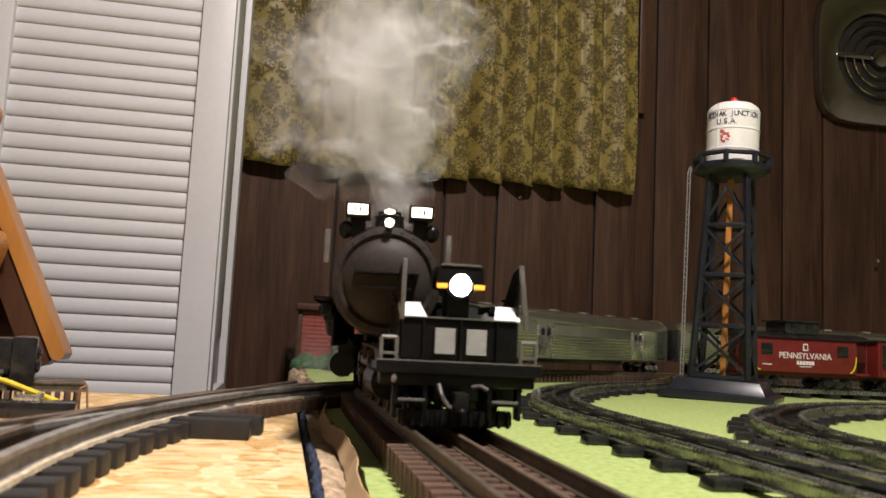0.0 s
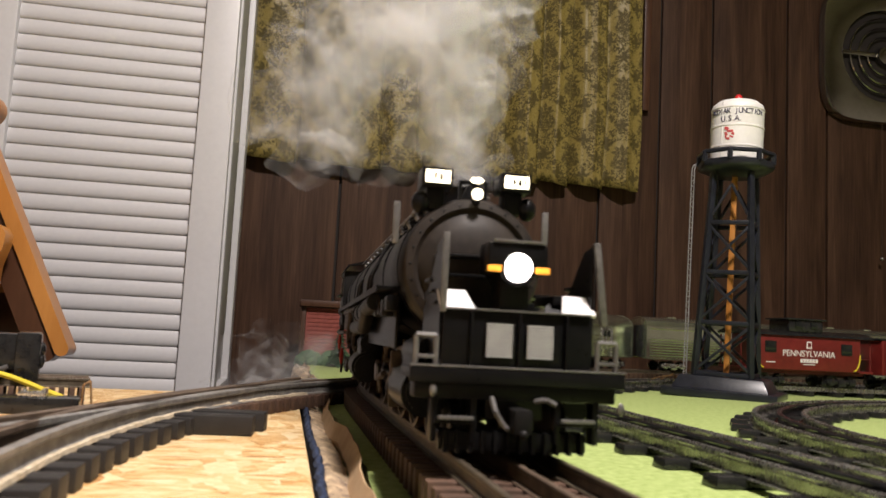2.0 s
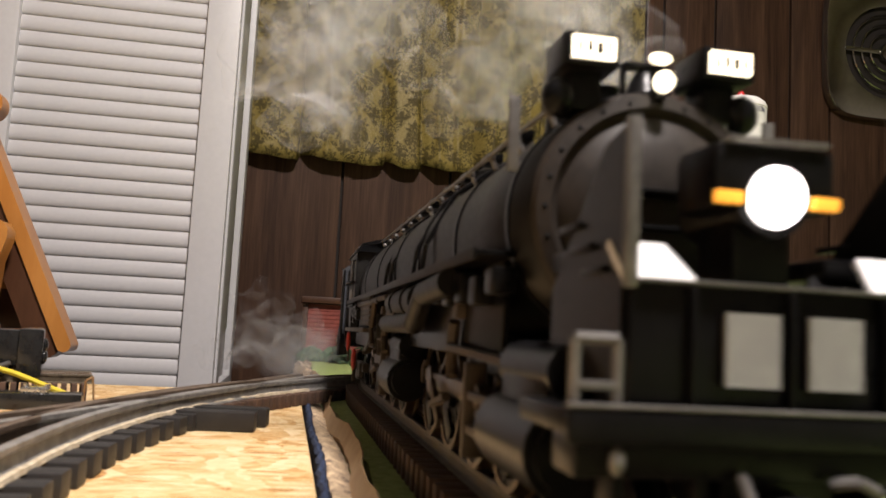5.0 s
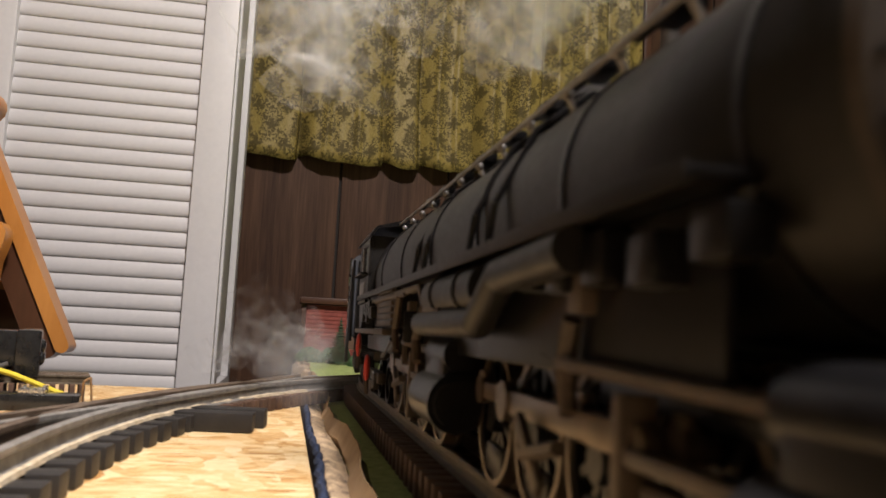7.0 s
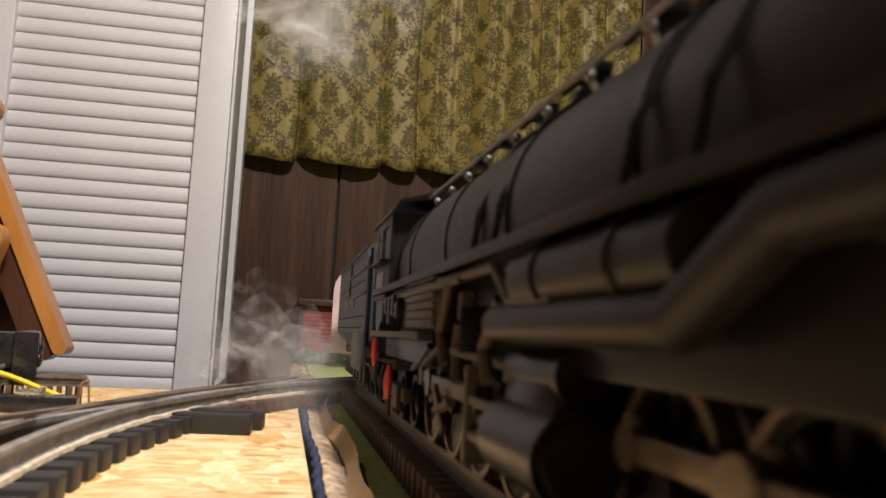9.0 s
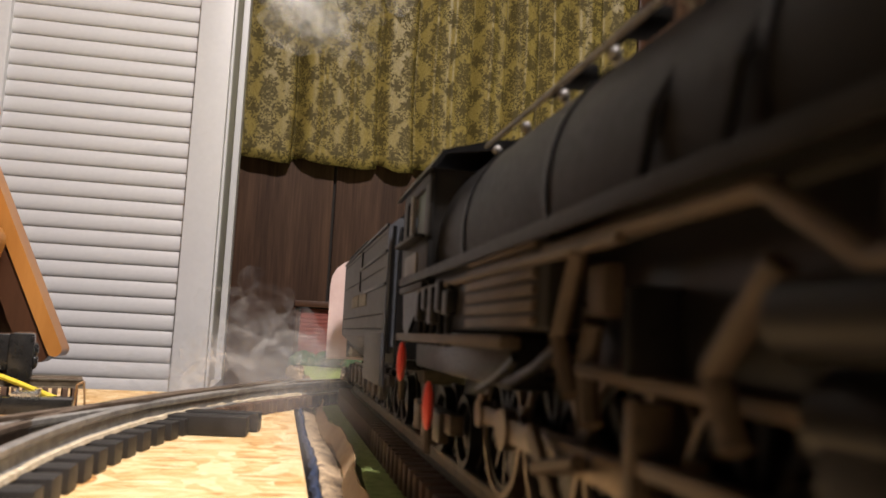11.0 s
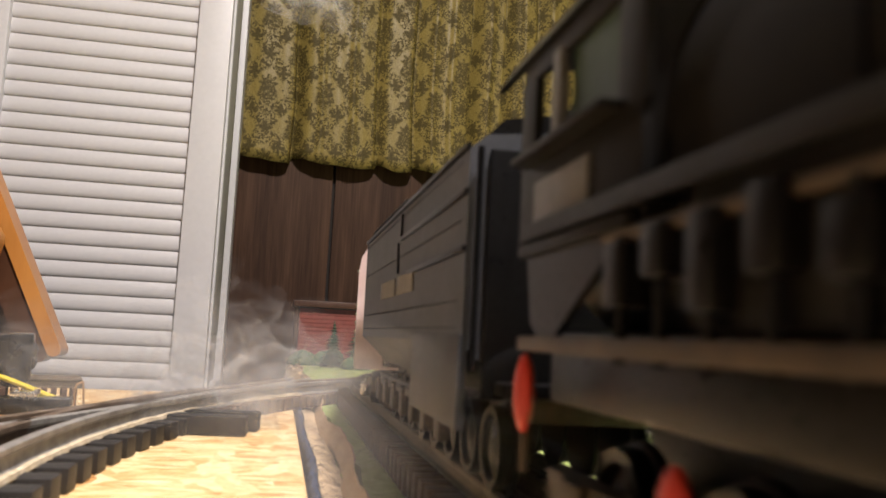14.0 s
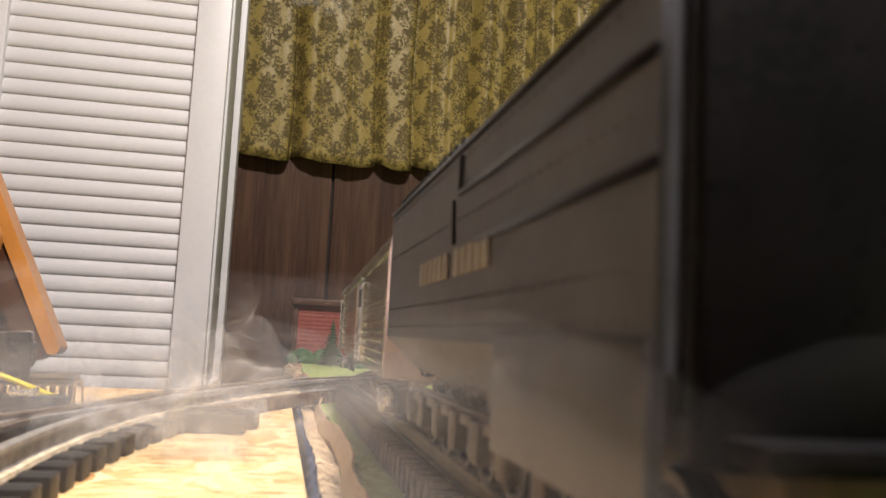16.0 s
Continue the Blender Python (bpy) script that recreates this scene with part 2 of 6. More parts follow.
CHROME = plain("dull_chrome", (0.58, 0.57, 0.55), (0.72, 0.71, 0.69), 0.26, 0.95, 30, 0.05)
POLISHED = plain("polished_chrome", (0.36, 0.35, 0.32), (0.44, 0.43, 0.40), 0.13, 1.0, 20, 0.0, spread=0.03)
FIR = plain("fir_needles", (0.018, 0.045, 0.020), (0.05, 0.09, 0.04), 0.8, 0, 200, 0.4)
FOLIAGE = plain("foam_foliage", (0.030, 0.085, 0.035), (0.07, 0.15, 0.06), 0.9, 0, 200, 0.6, 0.002)
DARK_GLASS = plain("dark_window", (0.008, 0.010, 0.009), (0.014, 0.016, 0.015), 0.12, 0, 50, 0.0)
GREEN_GLASS = plain("green_cab_lining", (0.020, 0.040, 0.026), (0.035, 0.062, 0.040), 0.4, 0, 50, 0.0)
HEAD_GLOW = glow("headlight_glow", (1.0, 0.90, 0.86), 14.0)
BOARD_GLOW = glow("number_board_glow", (1.0, 0.86, 0.62), 5.0)
AMBER_GLOW = glow("amber_lamp_glow", (1.0, 0.42, 0.05), 1.3)
RED_GLOW = glow("red_lamp_glow", (1.0, 0.012, 0.010), 2.2)
LAMP_GLOW = glow("lamp_shade_glow", (1.0, 0.82, 0.6), 3.0)
RED_LENS = plain("red_beacon", (0.5, 0.02, 0.02), (0.6, 0.04, 0.04), 0.2, 0, 50, 0.0)
PLATE_WHITE = plain("white_enamel_plate", (0.80, 0.79, 0.78), (0.85, 0.84, 0.83), 0.35, 0, 50, 0.0)


def make_smoke(name, alpha, scale, floor=0.17):
    n = Nodes(name)
    out = n.tree.nodes["Material Output"]
    a, b = n.add("ShaderNodeBsdfDiffuse", Color=(0.88, 0.88, 0.88, 1)), n.add("ShaderNodeBsdfTranslucent", Color=(0.88, 0.88, 0.88, 1))
    both = n.add("ShaderNodeMixShader", Fac=0.5)
    n.link(a.outputs[0], both.inputs[1])
    n.link(b.outputs[0], both.inputs[2])
    thin = n.add("ShaderNodeMixShader")
    clear = n.add("ShaderNodeBsdfTransparent")
    at = n.coords()
    veil = n.math("MULTIPLY", n.noise(at, scale, 5.0, 0.6, 0.6), n.noise(at, scale * 0.33, 2.0))
    sharp = n.math("MULTIPLY", n.math("MAXIMUM", n.math("SUBTRACT", veil, floor), 0.0), alpha * 6.5)
    n.link(n.math("MINIMUM", sharp, 0.5), thin.inputs[0])
    n.link(clear.outputs[0], thin.inputs[1])
    n.link(both.outputs[0], thin.inputs[2])
    n.link(thin.outputs[0], out.inputs["Surface"])
    return n.mat


SMOKE = make_smoke("pale_smoke", 0.040, 34.0, 0.15)
STEAM = make_smoke("thin_steam", 0.043, 48.0)
JET_STEAM = make_smoke("jet_steam", 0.0050, 22.0, 0.06)
VEIL_STEAM = make_smoke("steam_veil", 0.0062, 14.0, 0.06)
HAZE = make_smoke("steam_haze", 0.0065, 14.0, 0.06)
scene.cycles.transparent_max_bounces = 96


# ---- mesh helpers ----
def box(bm, c, s, bevel=0.0, turn=None, taper=1.0):
    """A box of size s round c; taper narrows its top."""
    made = bmesh.ops.create_cube(bm, size=1.0)["verts"]
    for v in made:
        k = taper if v.co.z > 0 else 1.0
        v.co = Vector((v.co.x * s[0] * k, v.co.y * s[1] * k, v.co.z * s[2]))
    if bevel:
        edges = list({e for v in made for e in v.link_edges})
        out = bmesh.ops.bevel(bm, geom=edges, offset=bevel, segments=2, affect="EDGES", profile=0.6)
        made = list({v for f in out["faces"] for v in f.verts} | {v for v in made if v.is_valid})
    m = Matrix.Translation(c) @ (turn.to_4x4() if turn else Matrix())
    for v in made:
        v.co = m @ v.co


def rod(bm, a, b, r, r2=None, seg=10):
    """A round bar from a to b."""
    a, b = Vector(a), Vector(b)
    way = b - a
    m = Matrix.Translation((a + b) / 2) @ way.to_track_quat("Z", "Y").to_matrix().to_4x4()
    bmesh.ops.create_cone(bm, cap_ends=True, segments=seg, radius1=r, radius2=r if r2 is None else r2, depth=way.length, matrix=m)


def ball(bm, c, r, squash=(1, 1, 1), u=12, v=8):
    m = Matrix.Translation(c) @ Matrix.Diagonal((*squash, 1))
    bmesh.ops.create_uvsphere(bm, u_segments=u, v_segments=v, radius=r, matrix=m)


def lathe(bm, rings, axis="Z", at=(0, 0, 0), seg=24, closed=True):
    """Rings of (height, radius) swept round an axis."""
    loops = []
    for h, r in rings:
        ring = []
        for i in range(seg):
            a = 2 * math.pi * i / seg
            p = (r * math.cos(a), r * math.sin(a), h)
            if axis == "X":
                p = (h, r * math.cos(a), r * math.sin(a))
            elif axis == "Y":
                p = (r * math.cos(a), h, r * math.sin(a))
            ring.append(bm.verts.new(Vector(p) + Vector(at)))
        loops.append(ring)
    for k in range(len(loops) - 1):
        for i in range(seg):
            j = (i + 1) % seg
            bm.faces.new((loops[k][i], loops[k][j], loops[k + 1][j], loops[k + 1][i]))
    if closed:
        bm.faces.new(loops[0][::-1])
        bm.faces.new(loops[-1])
    bmesh.ops.recalc_face_normals(bm, faces=bm.faces)


def extrude_loop(bm, outline, axis, a, b):
    """A closed outline of 2D points pushed along an axis from a to b."""
    def place(p, h):
        return {"X": (h, p[0], p[1]), "Y": (p[0], h, p[1]), "Z": (p[0], p[1], h)}[axis]
    lo = [bm.verts.new(place(p, a)) for p in outline]
    hi = [bm.verts.new(place(p, b)) for p in outline]
    k = len(outline)
    for i in range(k):
        bm.faces.new((lo[i], lo[(i + 1) % k], hi[(i + 1) % k], hi[i]))
    bm.faces.new(lo[::-1])
    bm.faces.new(hi)
    bmesh.ops.recalc_face_normals(bm, faces=bm.faces)


def sweep(bm, line, outline, close=True):
    """An outline of (across, up) carried along a line of (point, across direction)."""
    rings = []
    for p, side in line:
        rings.append([bm.verts.new((p[0] + side[0] * u, p[1] + side[1] * u, p[2] + w)) for u, w in outline])
    k = len(outline)
    for r0, r1 in zip(rings, rings[1:]):
        for i in range(k if close else k - 1):
            bm.faces.new((r0[i], r0[(i + 1) % k], r1[(i + 1) % k], r1[i]))
    if close:
        bm.faces.new(rings[0][::-1])
        bm.faces.new(rings[-1])
    bmesh.ops.recalc_face_normals(bm, faces=bm.faces)


def tube(bm, points, r, seg=6):
    for a, b in zip(points, points[1:]):
        if (Vector(a) - Vector(b)).length > 1e-5:
            rod(bm, a, b, r, seg=seg)


def finish(name, bm, material, smooth=True):
    me = bpy.data.meshes.new(name)
    bm.to_mesh(me)
    bm.free()
    me.materials.append(material)
    if smooth:
        me.shade_smooth()
        me.set_sharp_from_angle(angle=radians(38))
    return me


def part(name, bm, material, parent, label="", at=None):
    """One mesh object under a thing or a part."""
    ob = new(name, finish(name, bm, material))
    ob.parent = parent
    if at is not None:
        ob.matrix_basis = at
    return tagged(ob, label)


def thing(name, label, category, at=None, group="", kind=""):
    ob = new(name)
    ob.empty_display_size = 0.02
    if at is not None:
        ob.matrix_basis = at
    return tagged(ob, label, category, group, kind)


def solo(name, bm, material, label, category, at=None, group="", kind=""):
    ob = new(name, finish(name, bm, material))
    if at is not None:
        ob.matrix_basis = at
    return tagged(ob, label, category, group, kind)


def structure(name, bm, material, label):
    return solo(name, bm, material, label, name.split("_")[0], kind="structure")


def lettering(name, words, size, material, parent, at, squeeze=1.0, depth=0.0004):
    """Raised words in the built-in font, in the plane of x and y of the pose."""
    cu = bpy.data.curves.new(name, "FONT")
    cu.body, cu.size, cu.extrude, cu.align_x, cu.align_y = words, size, depth, "CENTER", "CENTER"
    tmp = bpy.data.objects.new(name, cu)
    scene.collection.objects.link(tmp)
    bpy.context.view_layer.update()
    me = bpy.data.meshes.new_from_object(tmp.evaluated_get(bpy.context.evaluated_depsgraph_get()))
    bpy.data.objects.remove(tmp)
    me.materials.clear()
    me.materials.append(material)
    me.transform(Matrix.Diagonal((squeeze, 1, 1, 1)))
    ob = new(name, me)
    ob.parent = parent
    ob.matrix_basis = at
    return ob


# ---- the room ----
FLOOR_Z, CEIL_Z = -0.78, 1.62
WALL_Y = 1.50


def build_room():
    bm = bmesh.new()
    box(bm, (0.3, -0.35, FLOOR_Z - 0.05), (4.6, 4.0, 0.1))
    structure("floor", bm, CARPET, "brown carpeted floor under the layout table")
    bm = bmesh.new()
    box(bm, (0.3, -0.35, CEIL_Z + 0.05), (4.6, 4.0, 0.1))
    structure("ceiling", bm, PLASTER, "plain cream plaster ceiling")
    mid = (FLOOR_Z + CEIL_Z) / 2
    high = CEIL_Z - FLOOR_Z
    for name, c, s in (("wall_south", (0.3, -2.2, mid), (4.4, 0.1, high)), ("wall_west", (-1.85, -0.35, mid), (0.1, 3.6, high)),
                       ("wall_east", (2.35, -0.35, mid), (0.1, 3.6, high))):
        bm = bmesh.new()
        box(bm, c, s)
        structure(name, bm, PLASTER, "plain cream plaster wall")
    bm = bmesh.new()
    box(bm, (0.3, WALL_Y + 0.06, mid), (4.2, 0.1, high))
    wall = structure("wall_north", bm, GROOVE, "dark walnut panelled wall with black grooves")
    cuts = [-1.8, -1.5, -1.3, -1.2, -1.0, -0.8, -0.7, -0.5, -0.3, -0.125, 0.078, 0.276, 0.376, 0.569, 0.69, 0.80, 0.965, 1.055, 1.25, 1.36, 1.56, 1.76, 1.86, 2.06, 2.3]
    for a, b in zip(cuts, cuts[1:]):
        bm = bmesh.new()
        box(bm, (0, 0, 0), (b - a - 0.005, 0.008, high - 0.004), 0.0015)
        part("plank", bm, PANEL, wall, at=pose((a + b) / 2, WALL_Y + 0.006, mid))


def ceiling_lamp(place):
    lamp = thing("ceiling_lamp", "round glowing white glass ceiling lamp", "lamp", pose(place[0], place[1], place[2] + 0.03))
    bm = bmesh.new()
    lathe(bm, [(0.0, 0.15), (0.03, 0.16), (0.085, 0.16), (0.09, 0.1)])
    part("shade", bm, LAMP_GLOW, lamp, "glowing white glass shade")
    bm = bmesh.new()
    rod(bm, (0, 0, 0.088), (0, 0, CEIL_Z - place[2] - 0.03), 0.012)
    part("stem", bm, CHROME, lamp)
    return lamp


def louvre_door():
    """Bifold door: a louvred front leaf and a panelled leaf folded back beside it."""
    Y = 1.05
    door = thing("door_1", "white louvred bifold closet door, folded open", "door", pose(0, 0, 0), kind="structure")
    low, high = -0.045, 0.95
    left, right = -0.338, -0.124
    def flat(c, s, name, label="", bev=0.002):
        bm = bmesh.new()
        box(bm, (0, 0, 0), s, bev)
        return part(name, bm, WHITE, door, label, pose(*c))
    flat((right + 0.0200, Y, 0.1), (0.040, 0.030, 1.72), "stile")
    flat((left - 0.024, Y, 0.1), (0.047, 0.030, 1.72), "stile")
    flat(((left + right) / 2, Y, low - 0.0425), (right - left, 0.020, 0.113), "mid_rail")
    flat(((left + right) / 2, Y, -0.44), (right - left, 0.014, 0.66), "lower_panel")
    pitch = 0.0191
    bm = bmesh.new()
    # a slat's section: flat back, bellied front, tipped back at the top
    belly = [(-0.0062 * math.sin(math.pi * k / 10) ** 0.8, 0.0122 * math.cos(math.pi * k / 10)) for k in range(11)] + [(0.0012, -0.0115), (0.0012, 0.0115)]
    tip = radians(11)
    extrude_loop(bm, [(y * math.cos(tip) + z * math.sin(tip), z * math.cos(tip) - y * math.sin(tip)) for y, z in belly], "X", (left - right) / 2 - 0.002, (right - left) / 2 + 0.002)
    me = finish("slat", bm, WHITE)
    z = low + 0.0243
    while z < high:
        slat = new("slat", me)
        slat.parent = door
        slat.matrix_basis = pose((left + right) / 2, Y, z)
        z += pitch
    # the leaf folded back, seen nearly along its face
    x = -0.081
    flat((x - 0.012, Y + 0.030, 0.1), (0.022, 0.05, 1.72), "stile")
    flat((x - 0.012, Y + 0.285, 0.1), (0.022, 0.05, 1.72), "stile")
    flat((x - 0.016, Y + 0.158, 0.1), (0.010, 0.206, 1.72), "leaf_panel")
    flat((x - 0.012, Y + 0.158, -0.06), (0.022, 0.206, 0.07), "mid_rail")
    flat((x - 0.0135, Y + 0.158, 0.49), (0.012, 0.13, 0.9), "raised_panel", bev=0.005)
    bm = bmesh.new()
    rod(bm, (x - 0.002, Y + 0.004, -0.7), (x - 0.002, Y + 0.004, 0.95), 0.0022)
    part("hinge_edge", bm, WHITE, door)


def curtain():
    """Gathered valance with deep folds and a wavy hem."""
    x0, x1 = -0.10, 0.640
    pleats = [-0.100, 0.004, 0.148, 0.216, 0.322, 0.386, 0.446, 0.508, 0.575, 0.640]
    depth = [0.0, 0.022, 0.009, 0.011, 0.020, 0.019, 0.010, 0.019, 0.010, 0.0]
    ridges = [0.045, 0.100, 0.245, 0.280, 0.350, 0.415, 0.470, 0.545, 0.610]
    bm = bmesh.new()
    nx, nz = 520, 26
    grid = []
    top = 0.86
    for i in range(nx + 1):
        x = x0 + (x1 - x0) * i / nx
        k = max(j for j in range(len(pleats) - 1) if pleats[j] <= x + 1e-9)
        u = (x - pleats[k]) / (pleats[k + 1] - pleats[k])
        d = -0.006 * math.sin(math.pi * u) + 0.0012 * math.sin(x * 141 + 1.0)
        hem = 0.3565 - 0.011 * math.sin(math.pi * 0.72 * u) + 0.0012 * math.sin(x * 95)
        slant = 0.0
        for c, deep in zip(pleats, depth):
            g = math.exp(-((x - c) / (0.0055 if x < c else 0.0095)) ** 2)
            d += deep * g
            slant += 0.30 * deep * g
        for c in ridges:
            d -= 0.0045 * math.exp(-((x - c) / 0.007) ** 2)
        col = []
        for j in range(nz + 1):
            f = j / nz
            z = hem + (top - hem) * f
            flare = 1.0 - 0.45 * f
            col.append(bm.verts.new((x - slant + 0.003 * math.sin(z * 17 + x * 9) * (1 - f), -0.0215 + d * flare - 0.003 * (1 - f), z)))
        grid.append(col)
    for a, b in zip(grid, grid[1:]):
        for j in range(nz):
            bm.faces.new((a[j], b[j], b[j + 1], a[j + 1]))
    ob = solo("curtain", bm, DAMASK, "olive and gold damask curtain with gathered folds", "curtain", pose(0, WALL_Y - 0.0, 0))
    solid = ob.modifiers.new("cloth", "SOLIDIFY")
    solid.thickness = 0.0025
    rail = bmesh.new()
    rod(rail, (x0 - 0.03, 0, 0), (x1 + 0.03, 0, 0), 0.008)
    solo("curtain_rod", rail, CHROME, "thin metal curtain rod above the window", "curtain rod", pose(0, WALL_Y - 0.03, top + 0.004))
    bm = bmesh.new()
    box(bm, (0.655, WALL_Y - 0.006, 0.72), (0.014, 0.012, 0.42), 0.002)
    structure("trim_1", bm, DARK_WOOD, "dark stained window trim beside the curtain")


def wall_fan():
    """Square wall fan grille with round rings."""
    fan = thing("wall_fan", "dull chrome exhaust fan grille on the panelled wall", "fan", pose(1.175, WALL_Y - 0.012, 0.676))
    bm = bmesh.new()
    out = []
    for k in range(40):
        a = 2 * math.pi * k / 40
        c, s = math.cos(a), math.sin(a)
        e = 0.143 / (abs(c) ** 5 + abs(s) ** 5) ** (1 / 5)
        out.append((c * e, s * e))
    lo = [bm.verts.new((p[0], 0.008, p[1])) for p in out]
    rim = [bm.verts.new((p[0] * 0.995, -0.001, p[1] * 0.995)) for p in out]
    brow = [bm.verts.new((p[0] * 0.98, -0.006, p[1] * 0.98)) for p in out]
    mid = [bm.verts.new((p[0] * 0.95, -0.0075, p[1] * 0.95)) for p in out]
    inn = [bm.verts.new((0.098 * math.cos(2 * math.pi * k / 40), -0.004, 0.098 * math.sin(2 * math.pi * k / 40))) for k in range(40)]
    deep = [bm.verts.new((0.096 * math.cos(2 * math.pi * k / 40), 0.007, 0.096 * math.sin(2 * math.pi * k / 40))) for k in range(40)]
    for a, b in ((lo, rim), (rim, brow), (brow, mid), (mid, inn), (inn, deep)):
        for k in range(40):
            j = (k + 1) % 40
            bm.faces.new((a[k], a[j], b[j], b[k]))
    bmesh.ops.recalc_face_normals(bm, faces=bm.faces)
    part("plate", bm, POLISHED, fan, "rounded square chrome plate")
    bm = bmesh.new()
    lathe(bm, [(0.006, 0.096), (0.007, 0.096)], "Y", seg=32)
    part("backing", bm, GROOVE, fan, "dark hollow behind the rings")
    for r in (0.080, 0.060, 0.040):
        bm = bmesh.new()
        lathe(bm, [(-0.005, r), (-0.003, r + 0.0016), (0.001, r + 0.0012), (0.001, r - 0.0008), (-0.005, r)], "Y", seg=40, closed=False)
        part("ring", bm, POLISHED, fan)
    bm = bmesh.new()
    lathe(bm, [(-0.010, 0.012), (-0.009, 0.018), (0.0, 0.020)], "Y", seg=24)
    part("hub", bm, POLISHED, fan, "round chrome hub")
    for ang in (0, 180):
        bm = bmesh.new()
        box(bm, (0.056, -0.003, 0), (0.085, 0.005, 0.009), 0.001)
        part("spoke", bm, POLISHED, fan, at=pose(0, 0, 0, 0, ang, 0))
    cord = bmesh.new()
    tube(cord, [(0, 0, 0), (0.001, 0, -0.12), (-0.001, 0, -0.30)], 0.0004)
    pull = thing("pull_chain", "thin pull chain hanging below the fan", "pull chain", pose(1.165, WALL_Y - 0.018, 0.56))
    part("chain", cord, TAN_METAL, pull)
    bm = bmesh.new()
    ball(bm, (-0.001, 0, -0.305), 0.004)
    part("knob", bm, CHROME, pull)


def wall_hook():
    bm = bmesh.new()
    ball(bm, (0, 0, 0), 0.0035)
    solo("wall_pin", bm, CHROME, "small pale pin in the panelled wall", "pin", pose(0.42, WALL_Y - 0.001, 0.328))


# ---- the table ----
def build_table():
    bm = bmesh.new()
    # green board: felt sheet with an uneven left edge
    n = 90
    ys = [-0.62 + (1.49 + 0.62) * i / n for i in range(n + 1)]
    left = [0.0338 + 0.0012 * math.sin(y * 41) + 0.0008 * math.sin(y * 97) for y in ys]
    top = [bm.verts.new((x, y, 0.0)) for x, y in zip(left, ys)]
    far = [bm.verts.new((1.9, y, 0.0)) for y in ys]
    low = [bm.verts.new((x, y, -0.014)) for x, y in zip(left, ys)]
    for i in range(n):
        bm.faces.new((top[i], far[i], far[i + 1], top[i + 1]))
        bm.faces.new((low[i], top[i], top[i + 1], low[i + 1]))
    bmesh.ops.recalc_face_normals(bm, faces=bm.faces)
    tagged(solo("green_board", bm, GREEN, "green felt covered layout board", "board"), kind="structure")
    bm = bmesh.new()
    box(bm, (0.968, 0.43, -0.035), (1.86, 2.1, 0.04), 0.003)
    box(bm, (-0.405, 0.02, -0.038), (0.9, 1.25, 0.044), 0.003)
    for x, y in ((0.15, -0.5), (1.7, -0.5), (0.15, 1.3), (1.7, 1.3), (-0.75, -0.5), (-0.75, 0.5), (0.0, -0.5)):
        box(bm, (x, y, (FLOOR_Z - 0.05) / 2), (0.08, 0.08, -FLOOR_Z - 0.05), 0.004)
    structure("table_base", bm, CARD, "plain wooden trestle under the layout boards")
    bm = bmesh.new()
    box(bm, (-0.41, 0.045, -0.008), (0.846, 1.31, 0.016), 0.0015)
    structure("strand_board_sheet", bm, OSB, "bare oriented strand board table sheet")
    # rolled edges between the two boards
    random.seed(4)
    bm = bmesh.new()
    line = [(-0.6 + 1.30 * i / 400, 0.0005 * math.sin(i * 0.11) + 0.0004 * math.sin(i * 0.83) + random.uniform(-0.0006, 0.0006)) for i in range(401)]
    prof = [(-0.0019, -0.012), (-0.0019, -0.001), (-0.0008, 0.0004), (0.0006, 0.0002), (0.0014, -0.002), (0.0014, -0.012)]
    sweep(bm, [((0.0165 + w, y, w * 0.6), (1, 0)) for y, w in line], prof)
    solo("cloth_edging", bm, NAVY, "frayed navy cloth edging between the boards", "edging")
    bm = bmesh.new()
    prof = [(-0.0052, -0.013), (-0.0050, -0.0026), (-0.003, -0.0022), (0.0, -0.0034), (0.0052, -0.0052), (0.0052, -0.013)]
    sweep(bm, [((0.0236 + w * 0.4, y, w * 0.8), (1, 0)) for y, w in line], prof)
    solo("torn_board_strip", bm, FOAM, "torn fibre board strip with paint stains", "strip")
    bm = bmesh.new()
    ends = [((0.0215 + random.uniform(-0.0008, 0.0008) + 0.004 * math.sin(i * 0.21), 0.90 + 0.24 * i / 60, random.uniform(-0.0006, 0.0010) + 0.0012 * math.sin(i * 0.5)), (1, 0)) for i in range(61)]
    sweep(bm, ends, [(-0.007, -0.014), (-0.006, 0.002), (-0.001, 0.0075), (0.004, 0.0055), (0.006, -0.014)])
    solo("torn_board_end", bm, FOAM, "pale torn fibre board end beside the felt", "strip")
    bm = bmesh.new()
    line = [(-0.6 + 2.05 * i / 420, 0.0002 * math.sin(i * 0.13) + random.uniform(-0.00003, 0.00003)) for i in range(421)]
    rows = []
    for y, w in line:
        wave = 0.0019 * math.cos((y - 0.40) * 25.1) + 0.0005 * math.sin(y * 73 + 1) + 0.0002 * math.sin(y * 190)
        rows.append(((0.0307 + w + wave, y, wave * 0.6), (1, 0)))
    sweep(bm, rows, [(-0.0028, -0.0040), (0.0012, 0.0042), (0.0018, 0.0040), (-0.0014, -0.0090)])
    solo("cardboard_strip", bm, CARD, "wavy brown cardboard strip standing along the felt", "strip")


# ---- tracks ----
MAIN_X, BEND_Y, BEND_R = 0.072, 0.58, 0.80
RAIL_Z = 0.0165


